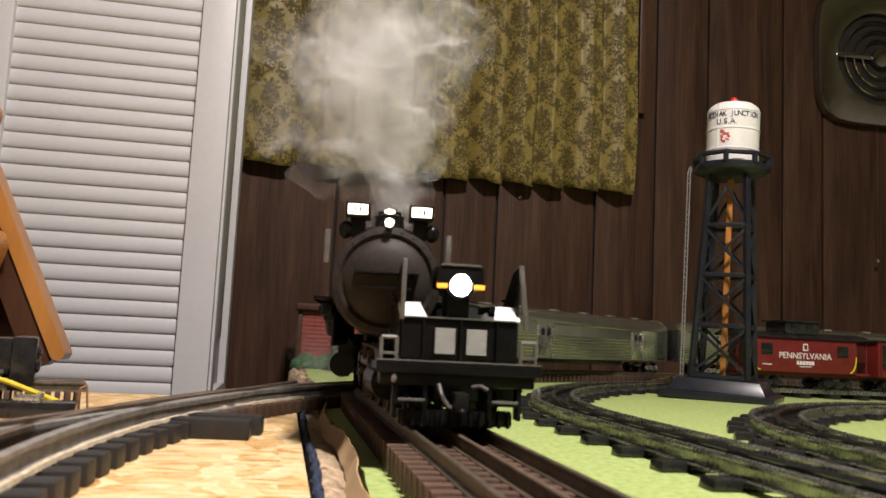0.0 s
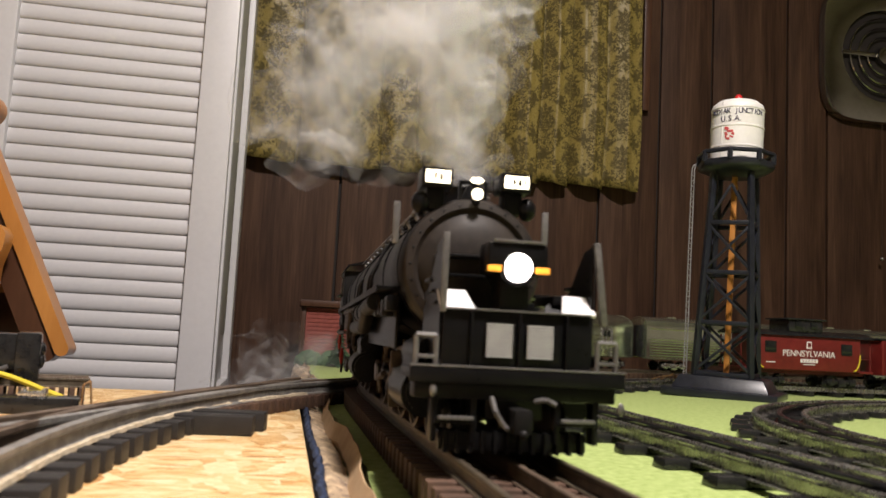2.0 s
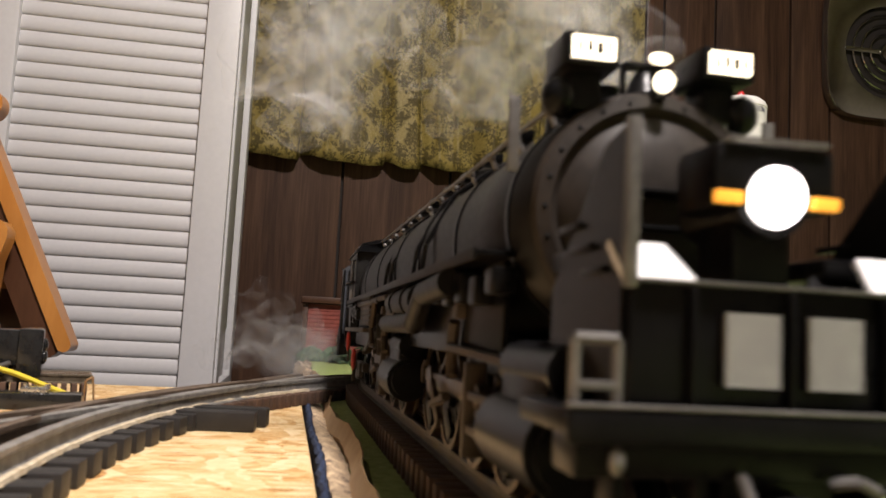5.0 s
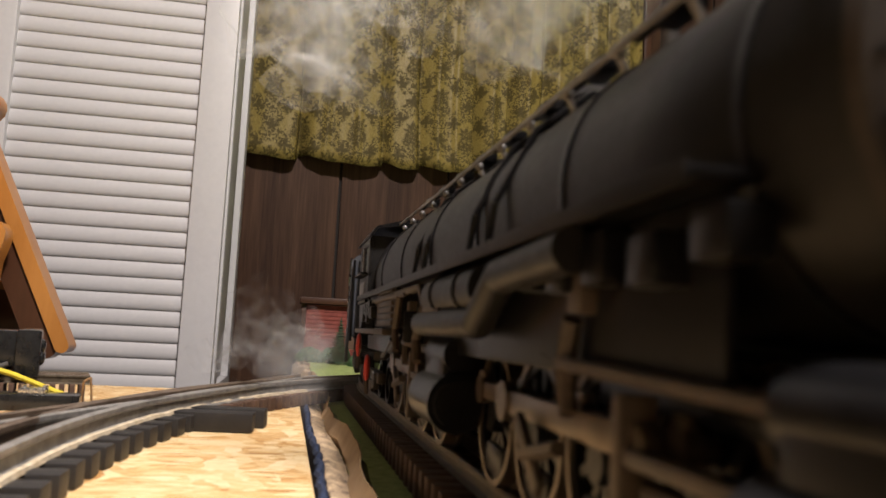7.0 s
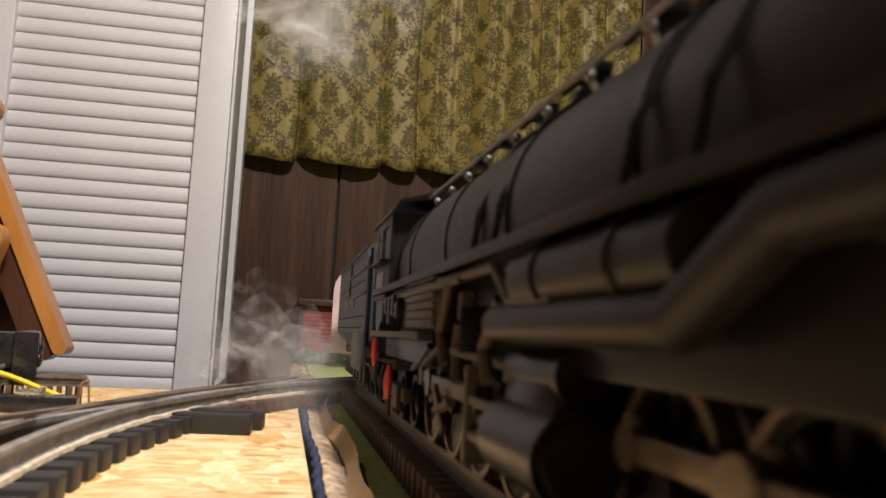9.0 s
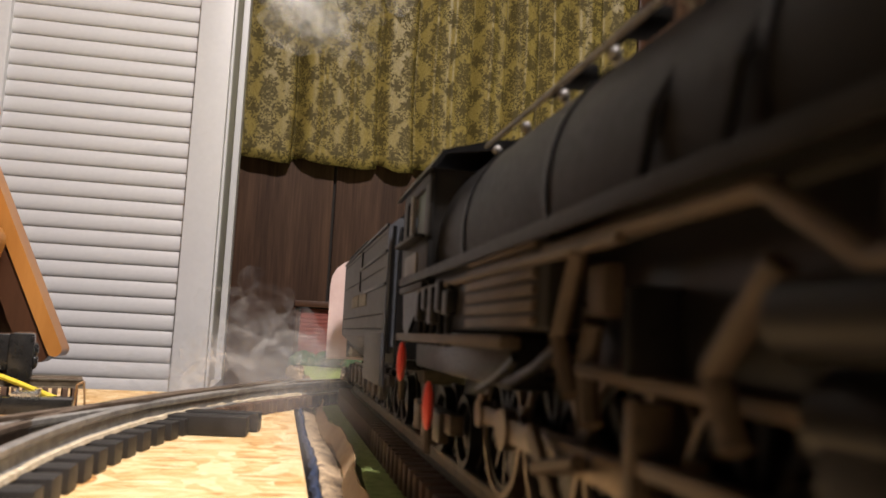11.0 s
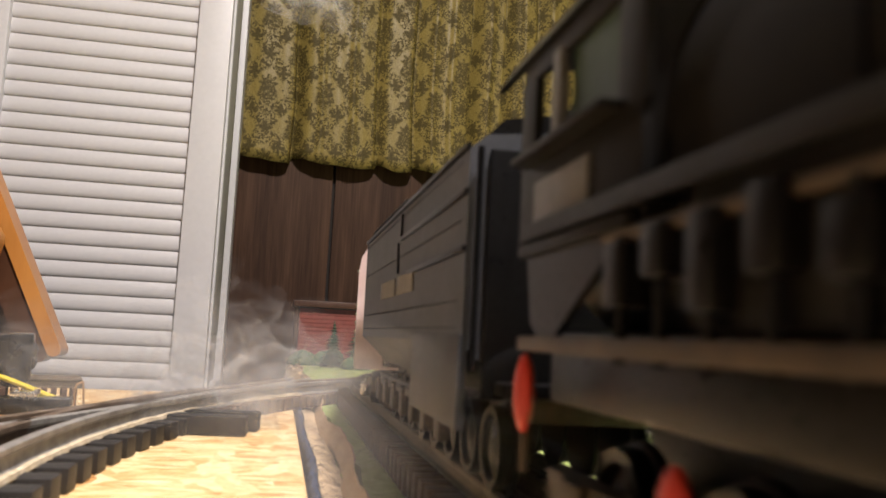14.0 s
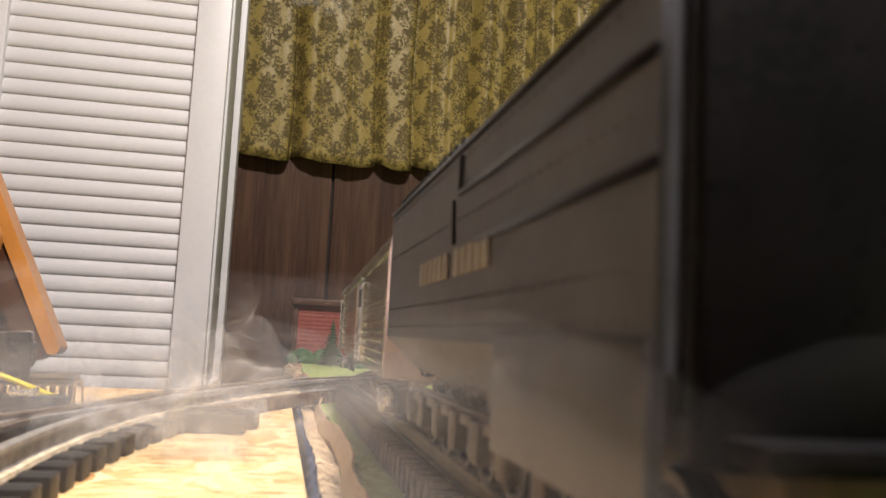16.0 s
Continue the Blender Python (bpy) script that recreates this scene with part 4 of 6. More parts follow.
def wooden_chair():
    """The frame of a slatted chair that stands beyond the table."""
    Y = 0.84
    ch = thing("wooden_chair", "varnished orange wooden chair with dark sides", "chair", pose(-0.006, 0, 0))
    def slab(name, mat, pts, y, thick, label="", bev=0.0):
        bm = bmesh.new()
        extrude_loop(bm, pts, "Y", y, y + thick)
        part(name, bm, mat, ch, label)
    def rounded(a, b, w):
        """Outline of a bar from a to b with a rounded end at b."""
        a, b = Vector(a), Vector(b)
        way = (b - a).normalized()
        side = Vector((-way.y, way.x))
        out = [a - side * w / 2, a + side * w / 2]
        c = b - way * w / 2
        for i in range(9):
            t = math.pi * i / 8
            out.append(c + side * (w / 2) * math.cos(t) + way * (w / 2) * math.sin(t))
        return [(p.x, p.y) for p in out]
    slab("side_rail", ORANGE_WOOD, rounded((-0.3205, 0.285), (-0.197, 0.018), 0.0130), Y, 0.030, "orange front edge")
    slab("side_panel", DARK_WOOD, rounded((-0.334, 0.280), (-0.211, 0.012), 0.028), Y + 0.003, 0.024, "dark brown inner face")
    slab("back_post", ORANGE_WOOD, rounded((-0.36, 0.246), (-0.268, 0.243), 0.030), Y - 0.02, 0.02, "rounded orange post end")
    slab("armrest", ORANGE_WOOD, [(-0.300, 0.128), (-0.280, 0.136), (-0.262, 0.1365), (-0.252, 0.133), (-0.2475, 0.126), (-0.248, 0.117), (-0.2535, 0.098), (-0.2555, 0.070), (-0.258, 0.040), (-0.300, 0.040)], Y - 0.035, 0.023, "curved orange armrest")
    slab("stretcher", ORANGE_WOOD, [(-0.34, 0.076), (-0.236, 0.074), (-0.234, 0.080), (-0.25, 0.084), (-0.34, 0.086)], Y + 0.05, 0.02)
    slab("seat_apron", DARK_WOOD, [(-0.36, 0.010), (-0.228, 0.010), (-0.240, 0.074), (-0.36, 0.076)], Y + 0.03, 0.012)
    for x in (-0.36, -0.262):
        bm = bmesh.new()
        box(bm, (x, Y + 0.06, (FLOOR_Z + 0.05) / 2), (0.035, 0.035, 0.05 - FLOOR_Z), 0.004)
        part("leg", bm, DARK_WOOD, ch)


def parked_truck():
    """A black truck frame left on the dead end track."""
    t = thing("wheel_truck", "glossy black toy truck frame on brown track", "rail truck", pose(-0.200, 0.5556, RAIL_Z - 0.0035, 0, 0, 14))
    bm = bmesh.new()
    box(bm, (0, 0, 0.0185), (0.100, 0.040, 0.022), 0.002)
    box(bm, (0.044, 0, 0.016), (0.014, 0.046, 0.029), 0.0022)
    box(bm, (-0.010, 0, 0.0305), (0.070, 0.030, 0.004), 0.001)
    for k in range(5):
        ball(bm, (0.0515, -0.016 + 0.008 * k, 0.013 + 0.007 * (k % 2)), 0.0036, (0.6, 1, 1.2))
    part("frame", bm, TIN_BLACK, t)
    for dx in (-0.03, 0.0, 0.026):
        bm = bmesh.new()
        for sy in (-1, 1):
            lathe(bm, [(sy * 0.015, 0.0092), (sy * 0.0165, 0.009), (sy * 0.0195, 0.0076)], "Y", seg=18)
        rod(bm, (0, -0.016, 0), (0, 0.016, 0), 0.0015)
        part("wheelset", bm, TIN_BLACK, t, at=pose(dx, 0, 0.0085))
    for dx, dz in ((-0.012, 0.016), (0.012, 0.016), (0.012, 0.008), (-0.012, 0.007)):
        bm = bmesh.new()
        ball(bm, (dx, -0.0235, dz), 0.0035, (1, 0.6, 1.1))
        part("journal", bm, TIN_BLACK, t)
    bm = bmesh.new()
    tube(bm, [(-0.02, -0.024, 0.004), (0.02, -0.024, 0.004), (0.034, -0.024, 0.010)], 0.0013)
    part("brake_rod", bm, LOCO_EDGE, t)
    bm = bmesh.new()
    box(bm, (0, 0, 0.0045), (0.150, 0.022, 0.009), 0.0012)
    m = thing("switch_machine", "flat black switch machine box on the board", "switch machine", pose(-0.186, 0.500, 0.0, 0, 0, 8))
    part("case", bm, TIN_BLACK, m)
    bm = bmesh.new()
    box(bm, (0.05, 0, 0.0105), (0.014, 0.014, 0.003), 0.0005)
    for dx in (0.045, 0.056):
        rod(bm, (dx, 0, 0.0105), (dx, 0, 0.0135), 0.0016, seg=8)
    part("terminal", bm, CHROME, m)
    bm = bmesh.new()
    pts = []
    for k in range(25):
        f = k / 24
        pts.append((-0.325 + 0.205 * f, 0.522 + 0.004 * f, 0.0050 + 0.0150 * math.sin(math.pi * max(0.0, (f - 0.5) / 0.5)) + 0.001 * math.sin(f * 19)))
    tube(bm, pts, 0.0016, 8)
    solo("yellow_wire", bm, YELLOW, "loose yellow insulated wire on the board", "wire")
    bm = bmesh.new()
    tube(bm, [(-0.113, 0.515, 0.001), (-0.112, 0.515, 0.016), (-0.109, 0.518, 0.018), (-0.107, 0.516, 0.004), (-0.110, 0.511, 0.001)], 0.0006)
    solo("wire_loop", bm, COPPER, "thin bent copper wire loop", "wire")


def loose_wires():
    random.seed(21)
    bm = bmesh.new()
    for w in range(4):
        x0, y0 = 0.470 + 0.02 * w, 1.06 + random.uniform(-0.02, 0.02)
        L, H = random.uniform(0.04, 0.075), random.uniform(0.008, 0.022)
        pts = [(x0 + L * (k / 14), y0 + 0.01 * math.sin(k * 0.7 + w), 0.002 + H * math.sin(math.pi * k / 14)) for k in range(15)]
        tube(bm, pts, 0.0008, 5)
    solo("bare_wires", bm, COPPER, "tangle of thin copper wires beside the track", "wire")


# ---- the train: x forward from the headlight, y to its left, z up from the rail top ----
DRIVER_R, FRONT_AXLES, REAR_AXLES = 0.0172, (-0.080, -0.116, -0.152, -0.188), (-0.262, -0.298, -0.334, -0.370)
CRANK = 0.0068


def spoked_wheelset(parent, x, r, mat, rim_mat, spokes=10):
    """Two spoked wheels on one axle, with bright tyres."""
    bm = bmesh.new()
    for sy in (-1, 1):
        lathe(bm, [(sy * 0.0140, r * 0.80), (sy * 0.0185, r * 0.80), (sy * 0.0185, r * 0.90), (sy * 0.0140, r * 0.90), (sy * 0.0140, r * 0.80)], "Y", seg=28, closed=False)
        lathe(bm, [(sy * 0.0140, r * 0.26), (sy * 0.0200, r * 0.22)], "Y", seg=14)
        for k in range(spokes):
            a = 360 * k / spokes
            m = Euler((0, radians(a), 0)).to_matrix()
            box(bm, m @ Vector((0, sy * 0.0165, r * 0.53)), (r * 0.11, 0.0028, r * 0.62), 0, m)
        box(bm, (0, sy * 0.0172, -r * 0.62), (r * 0.95, 0.0034, r * 0.42), 0.0008)
    rod(bm, (0, -0.016, 0), (0, 0.016, 0), 0.0025)
    w = part("driving_wheel", bm, mat, parent, at=pose(x, 0, r))
    bm = bmesh.new()
    for sy in (-1, 1):
        lathe(bm, [(sy * 0.0138, r * 0.89), (sy * 0.0138, r * 1.05), (sy * 0.0150, r * 1.05), (sy * 0.0154, r), (sy * 0.0192, r * 0.985), (sy * 0.0192, r * 0.89), (sy * 0.0138, r * 0.89)], "Y", seg=32, closed=False)
    for sy in (-1, 1):
        rod(bm, (0, sy * 0.018, CRANK), (0, sy * 0.0235, CRANK), 0.0018, seg=10)
    return w, bm


def side_rod(parent, axles, sy):
    bm = bmesh.new()
    a, b = max(axles), min(axles)
    y = sy * 0.0222
    box(bm, ((a + b) / 2, y, 0), (a - b, 0.0016, 0.0040), 0.0004)
    for x in axles:
        rod(bm, (x, y - 0.0013, 0), (x, y + 0.0013, 0), 0.0034, seg=14)
        box(bm, (x, y, 0.0036), (0.0034, 0.0018, 0.0022), 0.0003)
    return part("side_rod", bm, ROD, parent, "oiled steel side rod")


def main_rod(parent, x_pin, x_cross, sy):
    bm = bmesh.new()
    y = sy * 0.0258
    box(bm, ((x_pin + x_cross) / 2, y, 0), (abs(x_pin - x_cross), 0.0016, 0.0046), 0.0004)
    for x, r in ((x_pin, 0.0042), (x_cross, 0.0030)):
        rod(bm, (x, y - 0.0014, 0), (x, y + 0.0014, 0), r, seg=14)
    return part("main_rod", bm, ROD, parent, "oiled steel main rod")


def valve_gear(parent, x_cyl, axles):
    """Cylinders, guides and hangers of one engine, one mesh for each kind of piece."""
    for sy in (-1, 1):
        bm = bmesh.new()
        rod(bm, (x_cyl - 0.018, sy * 0.0255, 0.0185), (x_cyl + 0.018, sy * 0.0255, 0.0185), 0.0082, seg=20)
        rod(bm, (x_cyl + 0.018, sy * 0.0255, 0.0185), (x_cyl + 0.0205, sy * 0.0255, 0.0185), 0.0066, seg=20)
        rod(bm, (x_cyl - 0.016, sy * 0.0245, 0.0315), (x_cyl + 0.016, sy * 0.0245, 0.0315), 0.0050, seg=18)
        box(bm, (x_cyl, sy * 0.0225, 0.025), (0.030, 0.0135, 0.016), 0.0015)
        part("cylinder", bm, LOCO, parent)
        bm = bmesh.new()
        x = x_cyl - 0.018
        box(bm, (x - 0.018, sy * 0.0268, 0.0225), (0.036, 0.0032, 0.0022), 0.0004)
        box(bm, (x - 0.018, sy * 0.0268, 0.0145), (0.036, 0.0032, 0.0022), 0.0004)
        rod(bm, (x, sy * 0.0258, 0.0185), (x - 0.030, sy * 0.0258, 0.0185), 0.0013, seg=8)
        box(bm, (x - 0.034, sy * 0.0262, 0.0190), (0.0030, 0.0055, 0.0230), 0.0006)
        part("crosshead_guide", bm, TAN_METAL, parent)
        bm = bmesh.new()
        xl = axles[1] + 0.006
        for k in range(7):
            a = radians(-32 + k * 64 / 6)
            b = radians(-32 + (k + 1) * 64 / 6)
            if k < 6:
                p, q = [Vector((xl + 0.010 * (1 - math.cos(v)) * 1.4, sy * 0.0275, 0.0330 + 0.014 * math.sin(v))) for v in (a, b)]
                rod(bm, p, q, 0.0017, seg=8)
        tube(bm, [(xl, sy * 0.0285, 0.0335), (x_cyl - 0.012, sy * 0.0262, 0.0315)], 0.0012)
        tube(bm, [(xl, sy * 0.0285, 0.0200), (axles[1] - 0.012, sy * 0.0290, 0.0165)], 0.0014)
        box(bm, (axles[1] - 0.010, sy * 0.0285, 0.0170), (0.0180, 0.0016, 0.0036), 0.0004, Euler((0, radians(35), 0)).to_matrix())
        box(bm, (xl + 0.004, sy * 0.0255, 0.0450), (0.0065, 0.0055, 0.0075), 0.0008)
        part("valve_link", bm, TAN_METAL, parent)


def rivet_rows(bm, x0, x1, y, zs, pitch, r=0.00045):
    for z in zs:
        k = int((x1 - x0) / pitch)
        for i in range(k):
            c = Vector((x0 + (i + 0.5) * pitch, y, z))
            p = [bm.verts.new(c + Vector(v)) for v in ((-r, 0, -r), (r, 0, -r), (r, 0, r), (-r, 0, r))]
            t = bm.verts.new(c + Vector((0, math.copysign(r * 0.8, y), 0)))
            for a, b in zip(p, p[1:] + p[:1]):
                bm.faces.new((a, b, t))


def build_front_engine(loco):
    bm = bmesh.new()
    box(bm, (-0.105, 0, 0.0205), (0.215, 0.019, 0.017), 0.0015)
    box(bm, (-0.060, 0, 0.0300), (0.11, 0.040, 0.006), 0.001)
    fe = part("front_engine", bm, LOCO, loco, "black articulated front engine frame")
    # buffer beam and deck
    def piece(name, mat, *boxes, label="", bev=0.0006):
        for c, s in boxes:
            b = bmesh.new()
            box(b, c, s, bev)
            part(name, b, mat, fe, label)
    piece("deck", LOCO, ((-0.006, 0, 0.0258), (0.026, 0.0675, 0.0035)))
    piece("buffer_beam", LOCO, ((0.0072, 0, 0.0256), (0.0016, 0.0690, 0.0048)))
    piece("rear_deck", LOCO, ((-0.030, 0, 0.0300), (0.030, 0.052, 0.0025)))
    # pale strips paint the light caught by the deck and box top edges
    piece("deck_edge", LOCO_EDGE, ((0.0072, 0, 0.0284), (0.0018, 0.0690, 0.0006)), ((0.0045, 0, 0.0462), (0.0013, 0.0470, 0.0006)), label="pale strip for the highlight along the deck edge", bev=0.0002)
    piece("front_box", LOCO, ((-0.003, 0, 0.0368), (0.014, 0.0490, 0.0185)))
    piece("front_rib", LOCO, ((0.0050, -0.0155, 0.0365), (0.0020, 0.0010, 0.0180)), ((0.0050, 0.0155, 0.0365), (0.0020, 0.0010, 0.0180)), ((0.0050, 0, 0.0365), (0.0020, 0.0010, 0.0180)))
    for sy in (-0.0066, 0.0066):
        b = bmesh.new()
        box(b, (0.0048, sy, 0.0368), (0.0012, 0.0084, 0.0108), 0.0003)
        g = part("grille", b, LOCO_GREY, fe, "silver louvred radiator grille")
        b = bmesh.new()
        for k in range(12):
            box(b, (0.0057, sy, 0.0320 + k * 0.00088), (0.0010, 0.0084, 0.00060))
        part("louvres", b, LOUVRE, g)
    for sy in (-1, 1):
        b = bmesh.new()
        y0 = sy * 0.0198
        lo = [b.verts.new(v) for v in ((0.0040, y0 - 0.0056, 0.0464), (0.0040, y0 + 0.0056, 0.0464), (-0.0030, y0 + 0.0056 - (0.0022 if sy < 0 else 0.0), 0.0524), (-0.0030, y0 - 0.0056 + (0.0022 if sy > 0 else 0.0), 0.0524))]
        hi = [b.verts.new(v.co + Vector((-0.0008, 0, -0.0009))) for v in lo]
        b.faces.new(lo)
        b.faces.new(hi[::-1])
        for k in range(4):
            b.faces.new((lo[k], hi[k], hi[(k + 1) % 4], lo[(k + 1) % 4]))
        bmesh.ops.recalc_face_normals(b, faces=b.faces)
        part("marker_plate", b, PLATE_WHITE, fe, "white slanted marker plate")
    for sy in (-1, 1):
        b = bmesh.new()
        tube(b, [(0.004, sy * 0.0325, 0.0275), (0.004, sy * 0.0325, 0.0375), (0.004, sy * 0.0262, 0.0375), (0.004, sy * 0.0262, 0.0275)], 0.0009, 8)
        box(b, (0.004, sy * 0.0294, 0.0310), (0.0016, 0.0060, 0.0012), 0.0002)
        part("step_frame", b, LOCO_EDGE, fe, "worn grey step frame")
    for sy in (-1, 1):
        b = bmesh.new()
        if sy < 0:
            box(b, (0.0035, -0.0245, 0.0575), (0.0018, 0.0020, 0.0250), 0.0004)
        else:
            box(b, (0.0035, 0.0268, 0.0565), (0.0018, 0.0022, 0.0270), 0.0004, Euler((radians(7), 0, 0)).to_matrix())
        part("grab_post", b, LOCO_EDGE, fe, "upright grey grab post")
        b = bmesh.new()
        extrude_loop(b, [(-0.030, 0.030), (0.002, 0.030), (0.002, 0.0690), (-0.006, 0.0675), (-0.030, 0.046)], "Y", sy * 0.0248 - 0.0004, sy * 0.0248 + 0.0004)
        for k in range(3):
            box(b, (-0.008 - 0.006 * k, sy * 0.0252, 0.048 + 0.004 * k), (0.010, 0.0020, 0.0012), 0.0003)
        part("side_ladder", b, LOCO, fe)
    # headlight housing
    b = bmesh.new()
    rod(b, (-0.020, 0, 0.0605), (0.000, 0, 0.0605), 0.0062, seg=24)
    box(b, (-0.009, 0, 0.0530), (0.012, 0.010, 0.014), 0.001)
    box(b, (-0.006, 0, 0.0635), (0.014, 0.0205, 0.0105), 0.002)
    house = part("headlight", b, LOCO, fe, "black headlight housing")
    b = bmesh.new()
    lathe(b, [(0.0003, 0.0048), (0.0018, 0.0043), (0.0028, 0.0028), (0.0031, 0.0005)], "X", at=(0, 0, 0.0605), seg=24)
    part("lens", b, HEAD_GLOW, house, "glowing white lens")
    b = bmesh.new()
    for sy in (-1, 1):
        box(b, (0.0010, sy * 0.0080, 0.0598), (0.0014, 0.0046, 0.0020), 0.0004)
    part("amber_lamp", b, AMBER_GLOW, house, "small amber side lamps")
    b = bmesh.new()
    box(b, (0.0010, 0, 0.0689), (0.0014, 0.0170, 0.0008), 0.0002)
    part("hood_edge", b, LOCO_EDGE, house)
    b = bmesh.new()
    rod(b, (-0.034, 0, 0.040), (-0.018, 0, 0.040), 0.0045, seg=16)
    for sy in (-1, 1):
        rod(b, (-0.022, sy * 0.016, 0.0365), (-0.009, sy * 0.016, 0.0475), 0.0036, seg=14)
        box(b, (-0.020, sy * 0.020, 0.0510), (0.022, 0.010, 0.0035), 0.0006)
    part("air_pump", b, LOCO, fe)
    # pilot
    piece("pilot_beam", LOCO, ((0.000, 0, 0.0212), (0.010, 0.0650, 0.0058)), bev=0.0008)
    for sy in (-1, 1):
        piece("step", LOCO, ((0.0020, sy * 0.0195, 0.0118), (0.008, 0.0130, 0.0018)), bev=0.0005)
        piece("step_hanger", LOCO, ((0.0020, sy * 0.0135, 0.0128), (0.006, 0.0020, 0.0150)), ((0.0020, sy * 0.0260, 0.0128), (0.006, 0.0020, 0.0150)), bev=0.0005)
    piece("pilot", LOCO, ((-0.001, 0, 0.0055), (0.008, 0.0480, 0.0062)), bev=0.0012, label="black slatted pilot")
    for k in range(12):
        piece("pilot_bar", LOCO, ((0.0030, -0.022 + 0.004 * k, 0.0055), (0.0030, 0.0014, 0.0070)), bev=0.0003)
    b = bmesh.new()
    tube(b, [(0.0065, -0.0085, 0.0195), (0.0085, -0.0075, 0.0150), (0.0088, -0.0045, 0.0105), (0.0080, -0.001, 0.0095)], 0.0009, 8)
    tube(b, [(0.0065, 0.0055, 0.0185), (0.0085, 0.0085, 0.0192), (0.0085, 0.0115, 0.0178)], 0.0009, 8)
    part("air_hose", b, LOCO_EDGE, fe, "grey air hoses")
    b = bmesh.new()
    box(b, (0.008, 0, 0.0125), (0.012, 0.0060, 0.0080), 0.0014)
    ball(b, (0.0140, 0, 0.0090), 0.0015)
    part("coupler", b, LOCO_GREY, fe, "cast knuckle coupler")
    for y, z in ((-0.0270, 0.0210), (0.0335, 0.0170)):
        b = bmesh.new()
        ball(b, (0.0070, y, z), 0.0015, (0.5, 0.8, 1.4))
        part("step_light", b, LOCO_EDGE, fe)
    for y in (-0.0195, 0.0195):
        b = bmesh.new()
        box(b, (0.0068, y, 0.0128), (0.0014, 0.0110, 0.0012), 0.0003)
        part("step_edge", b, LOCO_EDGE, fe)
    for x in (-0.012, -0.044):
        b = bmesh.new()
        for sy in (-1, 1):
            lathe(b, [(sy * 0.0140, 0.0102), (sy * 0.0155, 0.0100), (sy * 0.0158, 0.0092), (sy * 0.0190, 0.0088), (sy * 0.0188, 0.0070), (sy * 0.0170, 0.0060), (sy * 0.0180, 0.002)], "Y", seg=22)
        WHEELS.append((part("pilot_wheel", b, LOCO, fe, at=pose(x, 0, 0.0092)), x, 0.0092))
    valve_gear(fe, -0.034, FRONT_AXLES)
    for x in FRONT_AXLES:
        w, tyre = spoked_wheelset(fe, x, DRIVER_R, LOCO, ROD)
        w.data.materials.append(ROD)
        add_tyre(w, tyre)
        WHEELS.append((w, x, DRIVER_R))
    for sy in (-1, 1):
        RODS.append((side_rod(fe, FRONT_AXLES, sy), sy))
        RODS.append((main_rod(fe, FRONT_AXLES[2], -0.084, sy), sy))
    return fe


def add_tyre(wheel, tyre):
    """Joins the bright tyre into the wheel's mesh as its second material."""
    bm = bmesh.new()
    bm.from_mesh(wheel.data)
    other = bpy.data.meshes.new("tyre")
    tyre.to_mesh(other)
    tyre.free()
    k = len(bm.faces)
    bm.from_mesh(other)
    bm.faces.ensure_lookup_table()
    for f in bm.faces[k:]:
        f.material_index = 1
        f.smooth = True
    bm.to_mesh(wheel.data)
    bm.free()
    wheel.data.set_sharp_from_angle(angle=radians(38))


